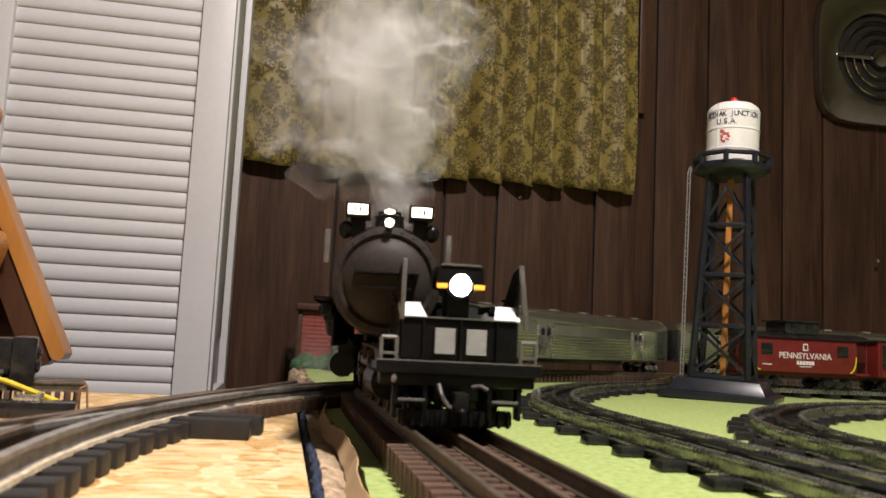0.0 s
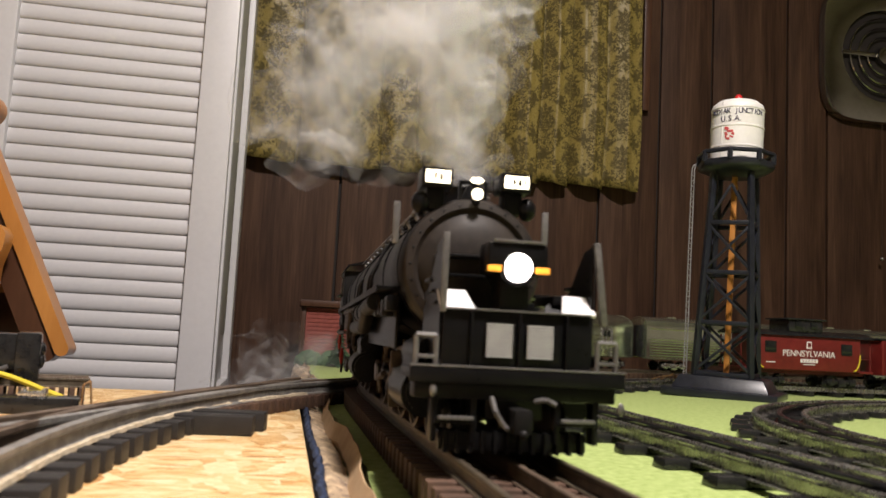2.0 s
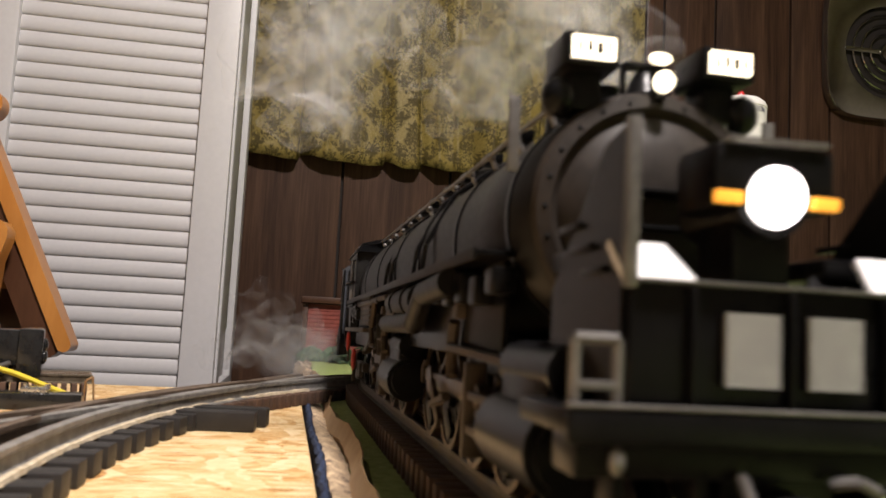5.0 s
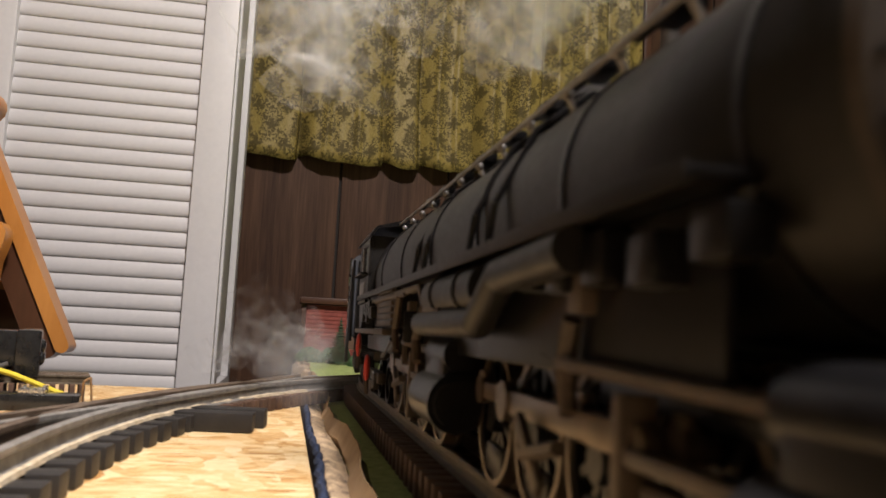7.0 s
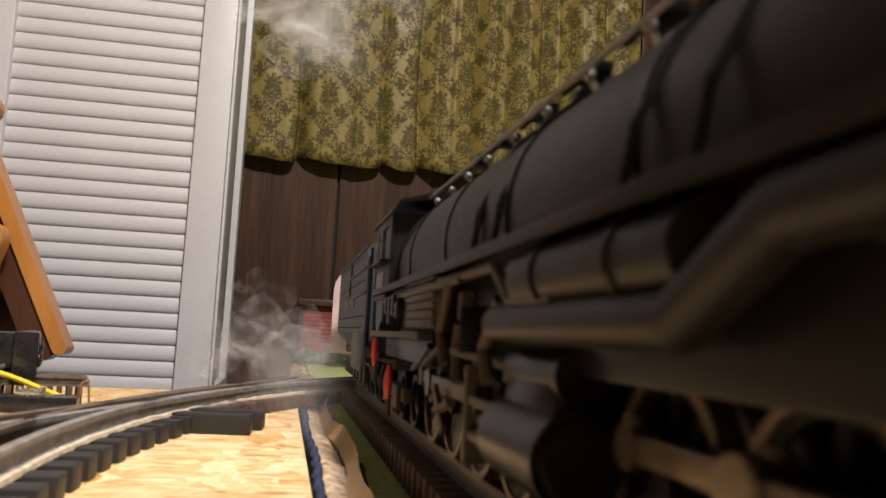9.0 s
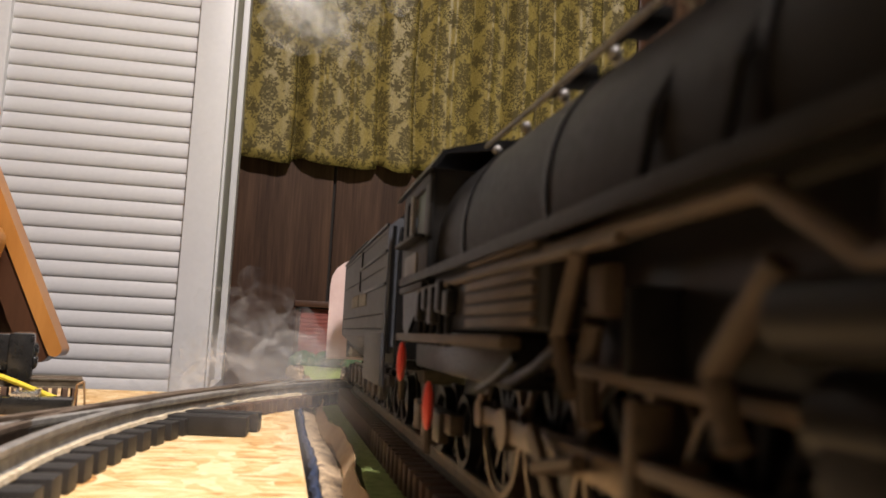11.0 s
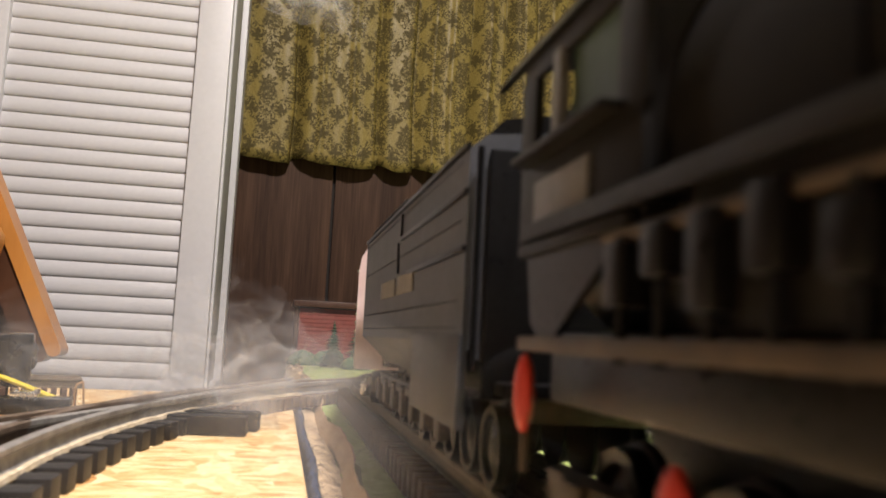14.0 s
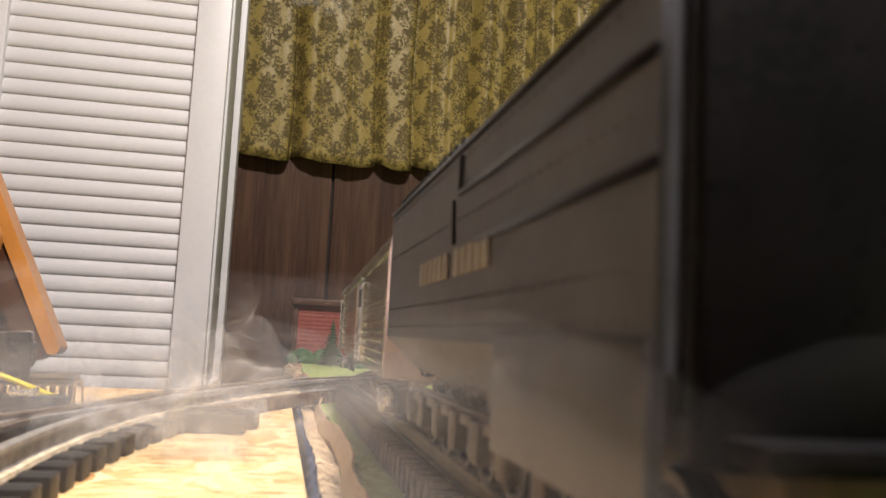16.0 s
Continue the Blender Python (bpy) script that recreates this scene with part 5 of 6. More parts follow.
def build_locomotive():
    loco = thing("steam_locomotive", "black articulated toy steam locomotive with lit headlight", "locomotive")
    AX = 0.0635
    def turned(name, rings, mat, label="", seg=40, at=(0, 0, AX)):
        bm = bmesh.new()
        lathe(bm, rings, "X", at=at, seg=seg)
        return part(name, bm, mat, loco, label)
    def piece(name, mat, *boxes, label="", bev=0.0006, parent=None):
        b = bmesh.new()
        for c, s in boxes:
            box(b, c, s, bev)
        return part(name, b, mat, parent or loco, label)
    boiler = turned("boiler", [(-0.455, 0.0292), (-0.40, 0.0292), (-0.30, 0.0282), (-0.16, 0.0268), (-0.09, 0.0262), (-0.046, 0.0262), (-0.0445, 0.0252)], LOCO_GREY, "graphite grey boiler jacket", 56)
    for x in (-0.060, -0.118, -0.182, -0.246, -0.312, -0.376):
        r = 0.0262 + max(0.0, -x - 0.09) * 0.0098
        bm = bmesh.new()
        lathe(bm, [(x, r + 0.0001), (x, r + 0.0005), (x - 0.0018, r + 0.0005), (x - 0.0018, r + 0.0001)], "X", at=(0, 0, AX), seg=48)
        part("boiler_band", bm, LOCO, boiler)
    bm = bmesh.new()
    lathe(bm, [(-0.0448, 0.0258), (-0.0432, 0.0250), (-0.0425, 0.0222), (-0.0440, 0.0205), (-0.0425, 0.0190), (-0.0395, 0.0135), (-0.0385, 0.005)], "X", at=(0, 0, AX), seg=44)
    part("smokebox_front", bm, SMOKEBOX, loco, "brown grey smokebox front ring")
    bm = bmesh.new()
    for k in range(24):
        a = 2 * math.pi * k / 24
        ball(bm, (-0.0432, 0.0233 * math.cos(a), AX + 0.0233 * math.sin(a)), 0.0008, u=6, v=4)
    part("smokebox_bolt", bm, LOCO, boiler)
    piece("front_shelf", LOCO, ((-0.038, 0, 0.0665), (0.010, 0.030, 0.0012)), ((-0.035, 0, 0.0595), (0.002, 0.024, 0.0012)), label="narrow shelf across the smokebox")
    # glowing number boards and bell on the smokebox top
    for sy in (-1, 1):
        b = bmesh.new()
        box(b, (-0.048, sy * 0.0150, 0.0962), (0.014, 0.0118, 0.0072), 0.0008)
        box(b, (-0.050, sy * 0.0150, 0.0890), (0.010, 0.0070, 0.0090), 0.0008)
        case = part("number_board", b, LOCO, loco, "lit number board on the smokebox")
        b = bmesh.new()
        box(b, (-0.0406, sy * 0.0150, 0.0962), (0.0008, 0.0092, 0.0046), 0.0002)
        part("lit_face", b, BOARD_GLOW, case, "glowing cream face")
        b = bmesh.new()
        for k in range(4):
            box(b, (-0.0400, sy * 0.0150 - 0.0031 + k * 0.0021, 0.0960 + 0.0003 * (k % 2)), (0.0006, 0.0006 + 0.0003 * (k % 3), 0.0024))
        part("number_bars", b, LOCO, case)
        b = bmesh.new()
        ball(b, (-0.046, sy * 0.0205, 0.0868), 0.0040, (0.9, 0.9, 1.1))
        part("class_lamp", b, LOCO, loco)
        piece("smoke_wing", LOCO_EDGE, ((-0.049, sy * 0.0288, 0.0790), (0.0012, 0.0026, 0.0160)), label="grey side wing plate")
    b = bmesh.new()
    ball(b, (-0.0400, 0, 0.0905), 0.0022)
    ball(b, (-0.0420, 0, 0.0960), 0.0017, (0.6, 1.5, 0.7))
    part("top_lamp", b, BOARD_GLOW, loco, "small warm lamp")
    b = bmesh.new()
    rod(b, (-0.043, 0, 0.0875), (-0.043, 0, 0.0945), 0.0016)
    lathe(b, [(0.0900, 0.0046), (0.0915, 0.0038), (0.0945, 0.0026), (0.0960, 0.0008)], at=(-0.050, 0, 0), seg=16)
    box(b, (-0.050, 0, 0.0965), (0.004, 0.010, 0.0010), 0.0002)
    for sy in (-1, 1):
        box(b, (-0.050, sy * 0.005, 0.0930), (0.002, 0.0010, 0.0080), 0.0002)
    part("bell", b, LOCO, loco)
    for x in (-0.078, -0.096):
        b = bmesh.new()
        lathe(b, [(0.088, 0.0090), (0.090, 0.0078), (0.0975, 0.0074), (0.0985, 0.0080), (0.0985, 0.0062), (0.0905, 0.0058)], at=(x, 0, 0), seg=24)
        part("smokestack", b, LOCO, loco)
    for x, r in ((-0.165, 0.0115), (-0.255, 0.0115)):
        b = bmesh.new()
        lathe(b, [(0.086, r * 1.15), (0.0885, r), (0.0935, r * 0.96), (0.0965, r * 0.7), (0.0975, r * 0.2)], at=(x, 0, 0), seg=26)
        part("dome", b, LOCO_GREY, loco)
    b = bmesh.new()
    for x in (-0.125, -0.210, -0.222, -0.300, -0.330):
        rod(b, (x, -0.004, 0.090), (x, -0.004, 0.0965), 0.0016, seg=8)
        rod(b, (x, 0.004, 0.090), (x, 0.004, 0.0965), 0.0016, seg=8)
    part("safety_valve", b, LOCO_EDGE, loco)
    # handrails and roof walk pieces along the boiler top
    for sy in (-1, 1):
        b = bmesh.new()
        y, z = sy * 0.0170, 0.0890
        rod(b, (-0.060, y, z), (-0.400, y * 1.1, z + 0.0022), 0.0007, seg=6)
        for k in range(13):
            x = -0.064 - k * 0.0275
            rod(b, (x, y, z), (x, y * 0.86, z - 0.0045), 0.0008, seg=6)
            ball(b, (x, y, z), 0.0014, u=8, v=6)
        part("handrail", b, LOCO_EDGE, loco, "thin bright handrail")
        for k in range(8):
            b = bmesh.new()
            x = -0.105 - k * 0.034
            box(b, (x, sy * 0.0120, 0.0920 + (0.0004 * k)), (0.011, 0.0050, 0.0030), 0.0006)
            rod(b, (x - 0.010, sy * 0.0150, 0.0905 + 0.0004 * k), (x + 0.004, sy * 0.0125, 0.0930 + 0.0004 * k), 0.0011, seg=6)
            part("sand_pipe_valve", b, LOCO, loco)
        for x in (-0.155, -0.175, -0.245, -0.265):
            pts = [(x, sy * 0.008, 0.0925), (x - 0.002, sy * 0.0200, 0.0835), (x - 0.004, sy * 0.0285, 0.0665), (x - 0.006, sy * 0.0292, 0.0575)]
            b = bmesh.new()
            tube(b, pts, 0.0008)
            part("sand_pipe", b, LOCO, loco)
    for sy in (-1, 1):
        b = bmesh.new()
        box(b, (-0.255, sy * 0.0295, 0.0548), (0.395, 0.0085, 0.0014), 0.0003)
        part("running_board", b, LOCO, loco)
        b = bmesh.new()
        box(b, (-0.255, sy * 0.0338, 0.0545), (0.395, 0.0008, 0.0026), 0.0002)
        part("running_board_edge", b, LOCO_GREY, loco, "dark grey running board edge")
        # inner plates, reservoirs and pipes under the running board
        piece("valance_plate", LOCO, ((-0.182, sy * 0.0246, 0.0430), (0.235, 0.0016, 0.0225)))
        for k in range(5):
            b = bmesh.new()
            box(b, (-0.060 - 0.017 * k, sy * 0.0275, 0.0490 - 0.0015 * (k % 2)), (0.0085, 0.0055, 0.0060 + 0.001 * (k % 3)), 0.0010)
            part("bracket", b, LOCO, loco)
        b = bmesh.new()
        rod(b, (-0.222, sy * 0.0285, 0.0478), (-0.158, sy * 0.0285, 0.0478), 0.0056, seg=20)
        for x in (-0.206, -0.174):
            lathe(b, [(x, 0.0057), (x, 0.0062), (x - 0.002, 0.0062), (x - 0.002, 0.0057)], "X", at=(0, sy * 0.0285, 0.0478), seg=20)
        part("air_reservoir", b, LOCO_GREY, loco, "dull black air reservoir")
        b = bmesh.new()
        pts = [(-0.236, sy * 0.0310, 0.0400), (-0.160, sy * 0.0310, 0.0400), (-0.140, sy * 0.0312, 0.0490), (-0.098, sy * 0.0312, 0.0505)]
        for p, q in zip(pts, pts[1:]):
            rod(b, p, q, 0.0036, seg=14)
        for p in pts[1:-1]:
            ball(b, p, 0.0037)
        part("steam_pipe", b, LOCO_GREY, loco, "dull black steam pipe")
        for pts, r in (([(-0.300, 0.0315, 0.0515), (-0.240, 0.0315, 0.0515), (-0.226, 0.0318, 0.0440), (-0.200, 0.0318, 0.0435)], 0.0012),
                       ([(-0.420, 0.0320, 0.0505), (-0.270, 0.0320, 0.0505)], 0.0010),
                       ([(-0.285, 0.0320, 0.0500), (-0.292, 0.0322, 0.0380), (-0.286, 0.0322, 0.0300)], 0.0013),
                       ([(-0.240, 0.0300, 0.0450), (-0.250, 0.0305, 0.0350), (-0.246, 0.0305, 0.0280)], 0.0016)):
            b = bmesh.new()
            tube(b, [(p[0], sy * p[1], p[2]) for p in pts], r, 8)
            part("pipe", b, TAN_METAL, loco)
        # firebox side with grate slats
        b = bmesh.new()
        box(b, (-0.350, sy * 0.0285, 0.0470), (0.100, 0.0060, 0.0160), 0.0008)
        side = part("firebox_side", b, LOCO_GREY, loco)
        for k in range(6):
            b = bmesh.new()
            box(b, (-0.330, sy * 0.0320, 0.0405 + k * 0.0026), (0.050, 0.0012, 0.0019), 0.0003)
            part("slat", b, TAN_METAL, side)
        b = bmesh.new()
        box(b, (-0.385, sy * 0.0322, 0.0368), (0.135, 0.0040, 0.0024), 0.0005)
        part("sill_bar", b, TAN_METAL, loco, "dark tan lower sill bar")
        for k in range(5):
            b = bmesh.new()
            x = -0.372 - k * 0.0105
            box(b, (x, sy * 0.0318, 0.0455 + 0.002 * (k % 2)), (0.0055, 0.0045, 0.0060 + 0.002 * (k % 3)), 0.0008)
            rod(b, (x, sy * 0.0325, 0.0500), (x, sy * 0.0325, 0.0350), 0.0009, seg=6)
            part("injector", b, LOCO, loco)
        b = bmesh.new()
        for x, z in ((-0.300, 0.0330), (-0.325, 0.0300)):
            tube(b, [(x, sy * 0.029, z + 0.004), (x - 0.012, sy * 0.029, z), (x - 0.030, sy * 0.029, z - 0.004)], 0.0010)
        part("brake_pipe", b, LOCO, loco)
    # cab
    b = bmesh.new()
    box(b, (-0.411, 0, 0.0690), (0.0015, 0.063, 0.034), 0.0003)
    cab = part("cab_front", b, LOCO_GREY, loco, "grey black cab bulkhead")
    for sy in (-1, 1):
        y = sy * 0.0318
        for name, c, size in (("cab_side", (-0.4345, y, 0.0600), (0.050, 0.0014, 0.0130)), ("window_post", (-0.4130, y, 0.0740), (0.008, 0.0014, 0.0160)),
                              ("window_post", (-0.4560, y, 0.0740), (0.008, 0.0014, 0.0160)), ("cab_header", (-0.4345, y, 0.0835), (0.050, 0.0014, 0.0045)),
                              ("cab_sill", (-0.4345, y, 0.0520), (0.045, 0.0030, 0.0020)), ("arm_rest", (-0.4345, sy * 0.0335, 0.0665), (0.040, 0.0050, 0.0012))):
            b = bmesh.new()
            box(b, c, size, 0.0003)
            part(name, b, LOCO_GREY, cab)
    b = bmesh.new()
    extrude_loop(b, [(-0.0335, 0.0850), (-0.0300, 0.0905), (-0.015, 0.0948), (0, 0.0955), (0.015, 0.0948), (0.0300, 0.0905), (0.0335, 0.0850), (0.0320, 0.0850), (0.029, 0.0895), (0, 0.0940), (-0.029, 0.0895), (-0.0320, 0.0850)], "X", -0.475, -0.405)
    part("cab_roof", b, LOCO, loco)
    b = bmesh.new()
    for sy in (-1, 1):
        box(b, (-0.4275, sy * 0.0312, 0.0740), (0.0180, 0.0006, 0.0150))
    part("window_pane", b, GREEN_GLASS, cab, "greenish cab window pane")
    b = bmesh.new()
    for sy in (-1, 1):
        box(b, (-0.4400, sy * 0.0324, 0.0740), (0.0040, 0.0014, 0.0160), 0.0003)
        box(b, (-0.4375, sy * 0.0328, 0.0592), (0.0240, 0.0006, 0.0070), 0.0002)
    part("window_frame", b, LOCO_EDGE, cab, "pale window frame and number plate")
    for sy in (-1, 1):
        b = bmesh.new()
        extrude_loop(b, [(-0.415, 0.0510), (-0.455, 0.0510), (-0.452, 0.0400), (-0.444, 0.0360)], "Y", sy * 0.0315 - 0.0006, sy * 0.0315 + 0.0006)
        part("cab_apron", b, LOCO, cab)
    b = bmesh.new()
    box(b, (-0.33, 0, 0.0215), (0.25, 0.019, 0.018), 0.0015)
    box(b, (-0.40, 0, 0.0330), (0.12, 0.052, 0.012), 0.0015)
    part("rear_frame", b, LOCO, loco)
    for x, z, h in ((-0.457, 0.0285, 0.0135), (-0.402, 0.0185, 0.0135)):
        b = bmesh.new()
        ball(b, (x, -0.0312, z), h / 2, (0.46, 0.24, 1.0), 14, 12)
        flag = part("red_marker", b, RED_FLAG, loco, "bright red oval marker")
        b = bmesh.new()
        rod(b, (x, -0.0308, z - h * 0.95), (x, -0.0308, z - h * 0.40), 0.0010, seg=8)
        part("stem", b, TAN_METAL, flag)
    b = bmesh.new()
    ball(b, (-0.2755, -0.0250, 0.0388), 0.0009, (1.5, 1, 0.9))
    ball(b, (-0.2790, -0.0250, 0.0376), 0.0007, (3.0, 1, 0.6))
    part("fire_glow", b, RED_GLOW, loco, "red glowing lamp inside the frame")
    piece("lamp_shield", LOCO, ((-0.267, -0.0270, 0.0390), (0.0012, 0.0110, 0.0110)))
    for x in (-0.412, -0.446):
        b = bmesh.new()
        for sy in (-1, 1):
            lathe(b, [(sy * 0.0140, 0.0118), (sy * 0.0155, 0.0116), (sy * 0.0158, 0.0108), (sy * 0.0190, 0.0104), (sy * 0.0188, 0.0085), (sy * 0.0170, 0.0075), (sy * 0.0185, 0.002)], "Y", seg=22)
        WHEELS.append((part("trailing_wheel", b, LOCO, loco, at=pose(x, 0, 0.0108)), x, 0.0108))
    b = bmesh.new()
    for sy in (-1, 1):
        box(b, (-0.430, sy * 0.0235, 0.0135), (0.062, 0.0040, 0.0055), 0.0008)
        for x in (-0.412, -0.446):
            box(b, (x, sy * 0.0255, 0.0118), (0.0100, 0.0030, 0.0085), 0.0008)
        box(b, (-0.429, sy * 0.0255, 0.0085), (0.018, 0.0024, 0.0060), 0.0006)
    part("trailing_truck", b, TAN_METAL, loco)
    valve_gear(loco, -0.222, REAR_AXLES)
    for x in REAR_AXLES:
        w, tyre = spoked_wheelset(loco, x, DRIVER_R, LOCO, ROD)
        part("tyre", tyre, ROD, w, "oiled bright steel tyres")
        WHEELS.append((w, x, DRIVER_R))
    for sy in (-1, 1):
        RODS.append((side_rod(loco, REAR_AXLES, sy), sy))
        RODS.append((main_rod(loco, REAR_AXLES[2], -0.268, sy), sy))
    return loco


def build_tender():
    t = thing("tender", "dark grey riveted toy tender behind the locomotive", "tender")
    L = 0.2270  # x from 0 at its front to -L
    W = 0.0325
    bm = bmesh.new()
    out = [(-W, 0.0360), (-W, 0.0800), (-W + 0.004, 0.0835), (-0.014, 0.0850), (0.014, 0.0850), (W - 0.004, 0.0835), (W, 0.0800), (W, 0.0360), (0.020, 0.0240), (-0.020, 0.0240)]
    extrude_loop(bm, out, "X", -L, -0.002)
    body = part("tank_body", bm, TENDER_GREY, t, "dark grey riveted tank sides")
    bm = bmesh.new()
    for sy in (-1, 1):
        box(bm, (-0.035, sy * (W - 0.0003), 0.0275), (0.066, 0.0020, 0.0210), 0.0003)
    part("front_skirt", bm, TENDER_GREY, t)
    bm = bmesh.new()
    for sy in (-1, 1):
        y = sy * (W + 0.0002)
        box(bm, (-0.054, y, 0.0702), (0.104, 0.0012, 0.0014), 0.0002)
        box(bm, (-0.045, y, 0.0572), (0.086, 0.0012, 0.0014), 0.0002)
        box(bm, (-0.106, y, 0.0745), (0.0012, 0.0012, 0.0090), 0.0002)
        box(bm, (-0.112, y, 0.0640), (0.0010, 0.0010, 0.0110), 0.0002, Euler((0, radians(-12), 0)).to_matrix())
        box(bm, (-L / 2, y, 0.0808), (L - 0.004, 0.0012, 0.0012), 0.0002)
    part("seam", bm, LOCO, body)
    bm = bmesh.new()
    rivet_rows(bm, -L + 0.004, -0.004, -W - 0.0001, (0.0395, 0.0455, 0.0640, 0.0780), 0.0044)
    rivet_rows(bm, -L + 0.004, -0.004, W + 0.0001, (0.0440, 0.0600, 0.0780), 0.0036)
    part("rivets", bm, TENDER_GREY, body)
    bm = bmesh.new()
    for k in range(12):
        if k == 5:
            continue
        box(bm, (-0.078 - k * 0.0068, -W - 0.0004, 0.0540), (0.0050, 0.0006, 0.0062), 0.0001)
    part("lettering_bars", bm, GREY_LETTER, body, "faded grey lettering bars")
    bm = bmesh.new()
    box(bm, (-0.0012, 0, 0.0520), (0.0020, 0.0560, 0.0560), 0.0006)
    box(bm, (0.0015, 0, 0.0265), (0.0140, 0.0500, 0.0030), 0.0006)
    for sy in (-1, 1):
        rod(bm, (0.0005, sy * 0.0305, 0.0300), (0.0005, sy * 0.0305, 0.0800), 0.0008, seg=6)
    part("front_bulkhead", bm, LOCO, t)
    bm = bmesh.new()
    extrude_loop(bm, [(-0.030, 0.0820), (-0.024, 0.0880), (-0.012, 0.0900), (0.012, 0.0900), (0.024, 0.0880), (0.030, 0.0820)], "X", -0.030, -0.004)
    part("coal_hood", bm, LOCO, t)
    bm = bmesh.new()
    random.seed(5)
    for k in range(260):
        x, y = random.uniform(-0.115, -0.03), random.uniform(-0.024, 0.024)
        bmesh.ops.create_icosphere(bm, subdivisions=1, radius=random.uniform(0.002, 0.0038), matrix=Matrix.Translation((x, y, 0.0845 + 0.004 * (1 - (y / 0.026) ** 2))))
    tagged(part("coal", bm, LOCO, t), kind="stuff")
    bm = bmesh.new()
    for k in range(14):
        ball(bm, (-0.118 - k * 0.0078, -W + 0.003, 0.0852), 0.0013, u=8, v=6)
        ball(bm, (-0.118 - k * 0.0078, W - 0.003, 0.0852), 0.0013, u=8, v=6)
    lathe(bm, [(0.0845, 0.010), (0.0885, 0.010), (0.0890, 0.008)], at=(-0.185, 0, 0), seg=20)
    part("top_fittings", bm, LOCO, t)
    bm = bmesh.new()
    box(bm, (-L / 2, 0, 0.0215), (L - 0.01, 0.030, 0.006), 0.001)
    for sy in (-1, 1):
        box(bm, (-0.135, sy * 0.0215, 0.0165), (0.170, 0.0030, 0.0050), 0.0006)
        for k in range(7):
            box(bm, (-0.062 - k * 0.0248, sy * 0.0240, 0.0125), (0.0090, 0.0036, 0.0100), 0.001)
            if k < 6:
                box(bm, (-0.0744 - k * 0.0248, sy * 0.0240, 0.0165), (0.0130, 0.0020, 0.0030), 0.0006)
    part("pedestal_frame", bm, TAN_METAL, t)
    for k in range(8):
        x = -0.026 - k * 0.0248
        bm = bmesh.new()
        for sy in (-1, 1):
            lathe(bm, [(sy * 0.0140, 0.0118), (sy * 0.0155, 0.0116), (sy * 0.0158, 0.0106), (sy * 0.0190, 0.0102), (sy * 0.0188, 0.0085), (sy * 0.0172, 0.0075), (sy * 0.0185, 0.002)], "Y", seg=20)
        WHEELS.append((part("tender_wheel", bm, LOCO, t, at=pose(x, 0, 0.0106)), x, 0.0106))
    return t


def build_car(front_pink):
    """A fluted streamlined car, x from 0 at its front to -0.53."""
    L, W = 0.53, 0.0290
    c = thing("passenger_car", "silver fluted streamlined toy baggage car", "rail car", group="silver passenger cars")
    def profile(k=1.0):
        out = [(-W, 0.0190), (-W, 0.0680)]
        for i in range(1, 12):
            a = math.pi - math.pi * i / 12
            out.append((W * math.cos(a), 0.0680 + 0.0215 * math.sin(a) ** 0.8))
        out += [(W, 0.0680), (W, 0.0190)]
        return out
    bm = bmesh.new()
    extrude_loop(bm, profile(), "X", -L, -0.004)
    body = part("body", bm, SILVER, c)
    bm = bmesh.new()
    for sy in (-1, 1):
        for z in [0.0250 + 0.0044 * k for k in range(7)] + [0.0690]:
            for a, b in ((-0.140, -0.006), (-0.405, -0.180), (-0.524, -0.445)):
                rod(bm, (a, sy * (W + 0.0001), z), (b, sy * (W + 0.0001), z), 0.0011, seg=8)
    tagged(part("fluting", bm, SILVER, body), kind="stuff")
    for x in (-0.160, -0.425):
        for sy in (-1, 1):
            bm = bmesh.new()
            box(bm, (x, sy * (W + 0.0008), 0.0430), (0.034, 0.0020, 0.0440), 0.0005)
            door = part("baggage_door", bm, CHROME, body, "pale grey sliding door")
            for dx in (-0.007, 0.007):
                bm = bmesh.new()
                box(bm, (x + dx, sy * (W + 0.0020), 0.0560), (0.0075, 0.0010, 0.0100), 0.0003)
                part("window", bm, DARK_GLASS, door)
            bm = bmesh.new()
            rod(bm, (x - 0.0185, sy * (W + 0.002), 0.0200), (x - 0.0185, sy * (W + 0.002), 0.0650), 0.0012, seg=8)
            part("grab_bar", bm, CHROME, door)
    bm = bmesh.new()
    for k in range(6):
        box(bm, (-0.06 - 0.082 * k, 0, 0.0898), (0.016, 0.012, 0.0030), 0.001)
    part("roof_vent", bm, SILVER, body)
    # end frame with a rounded top
    for x, mat in ((-0.002, PINK if front_pink else SILVER), (-L, SILVER)):
        bm = bmesh.new()
        extrude_loop(bm, [(p[0] * 1.01, p[1] + 0.0004) for p in profile()], "X", x - 0.0025, x + 0.0025)
        end = part("end_wall", bm, mat, c, "pale pink rounded end" if mat == PINK else "")
        bm = bmesh.new()
        box(bm, (x + (0.004 if x > -0.1 else -0.004), 0, 0.0480), (0.008, 0.030, 0.054), 0.002)
        part("diaphragm", bm, TIN_BLACK, end)
    bm = bmesh.new()
    box(bm, (-L / 2, 0, 0.0170), (L * 0.5, 0.034, 0.010), 0.001)
    part("underframe", bm, TIN_BLACK, c)
    for x in (-0.055, -0.490):
        b = bogie(c, x, TIN_BLACK, CHROME if x < -0.2 else CHROME, "truck")
    return c


WHEELS, RODS = [], []


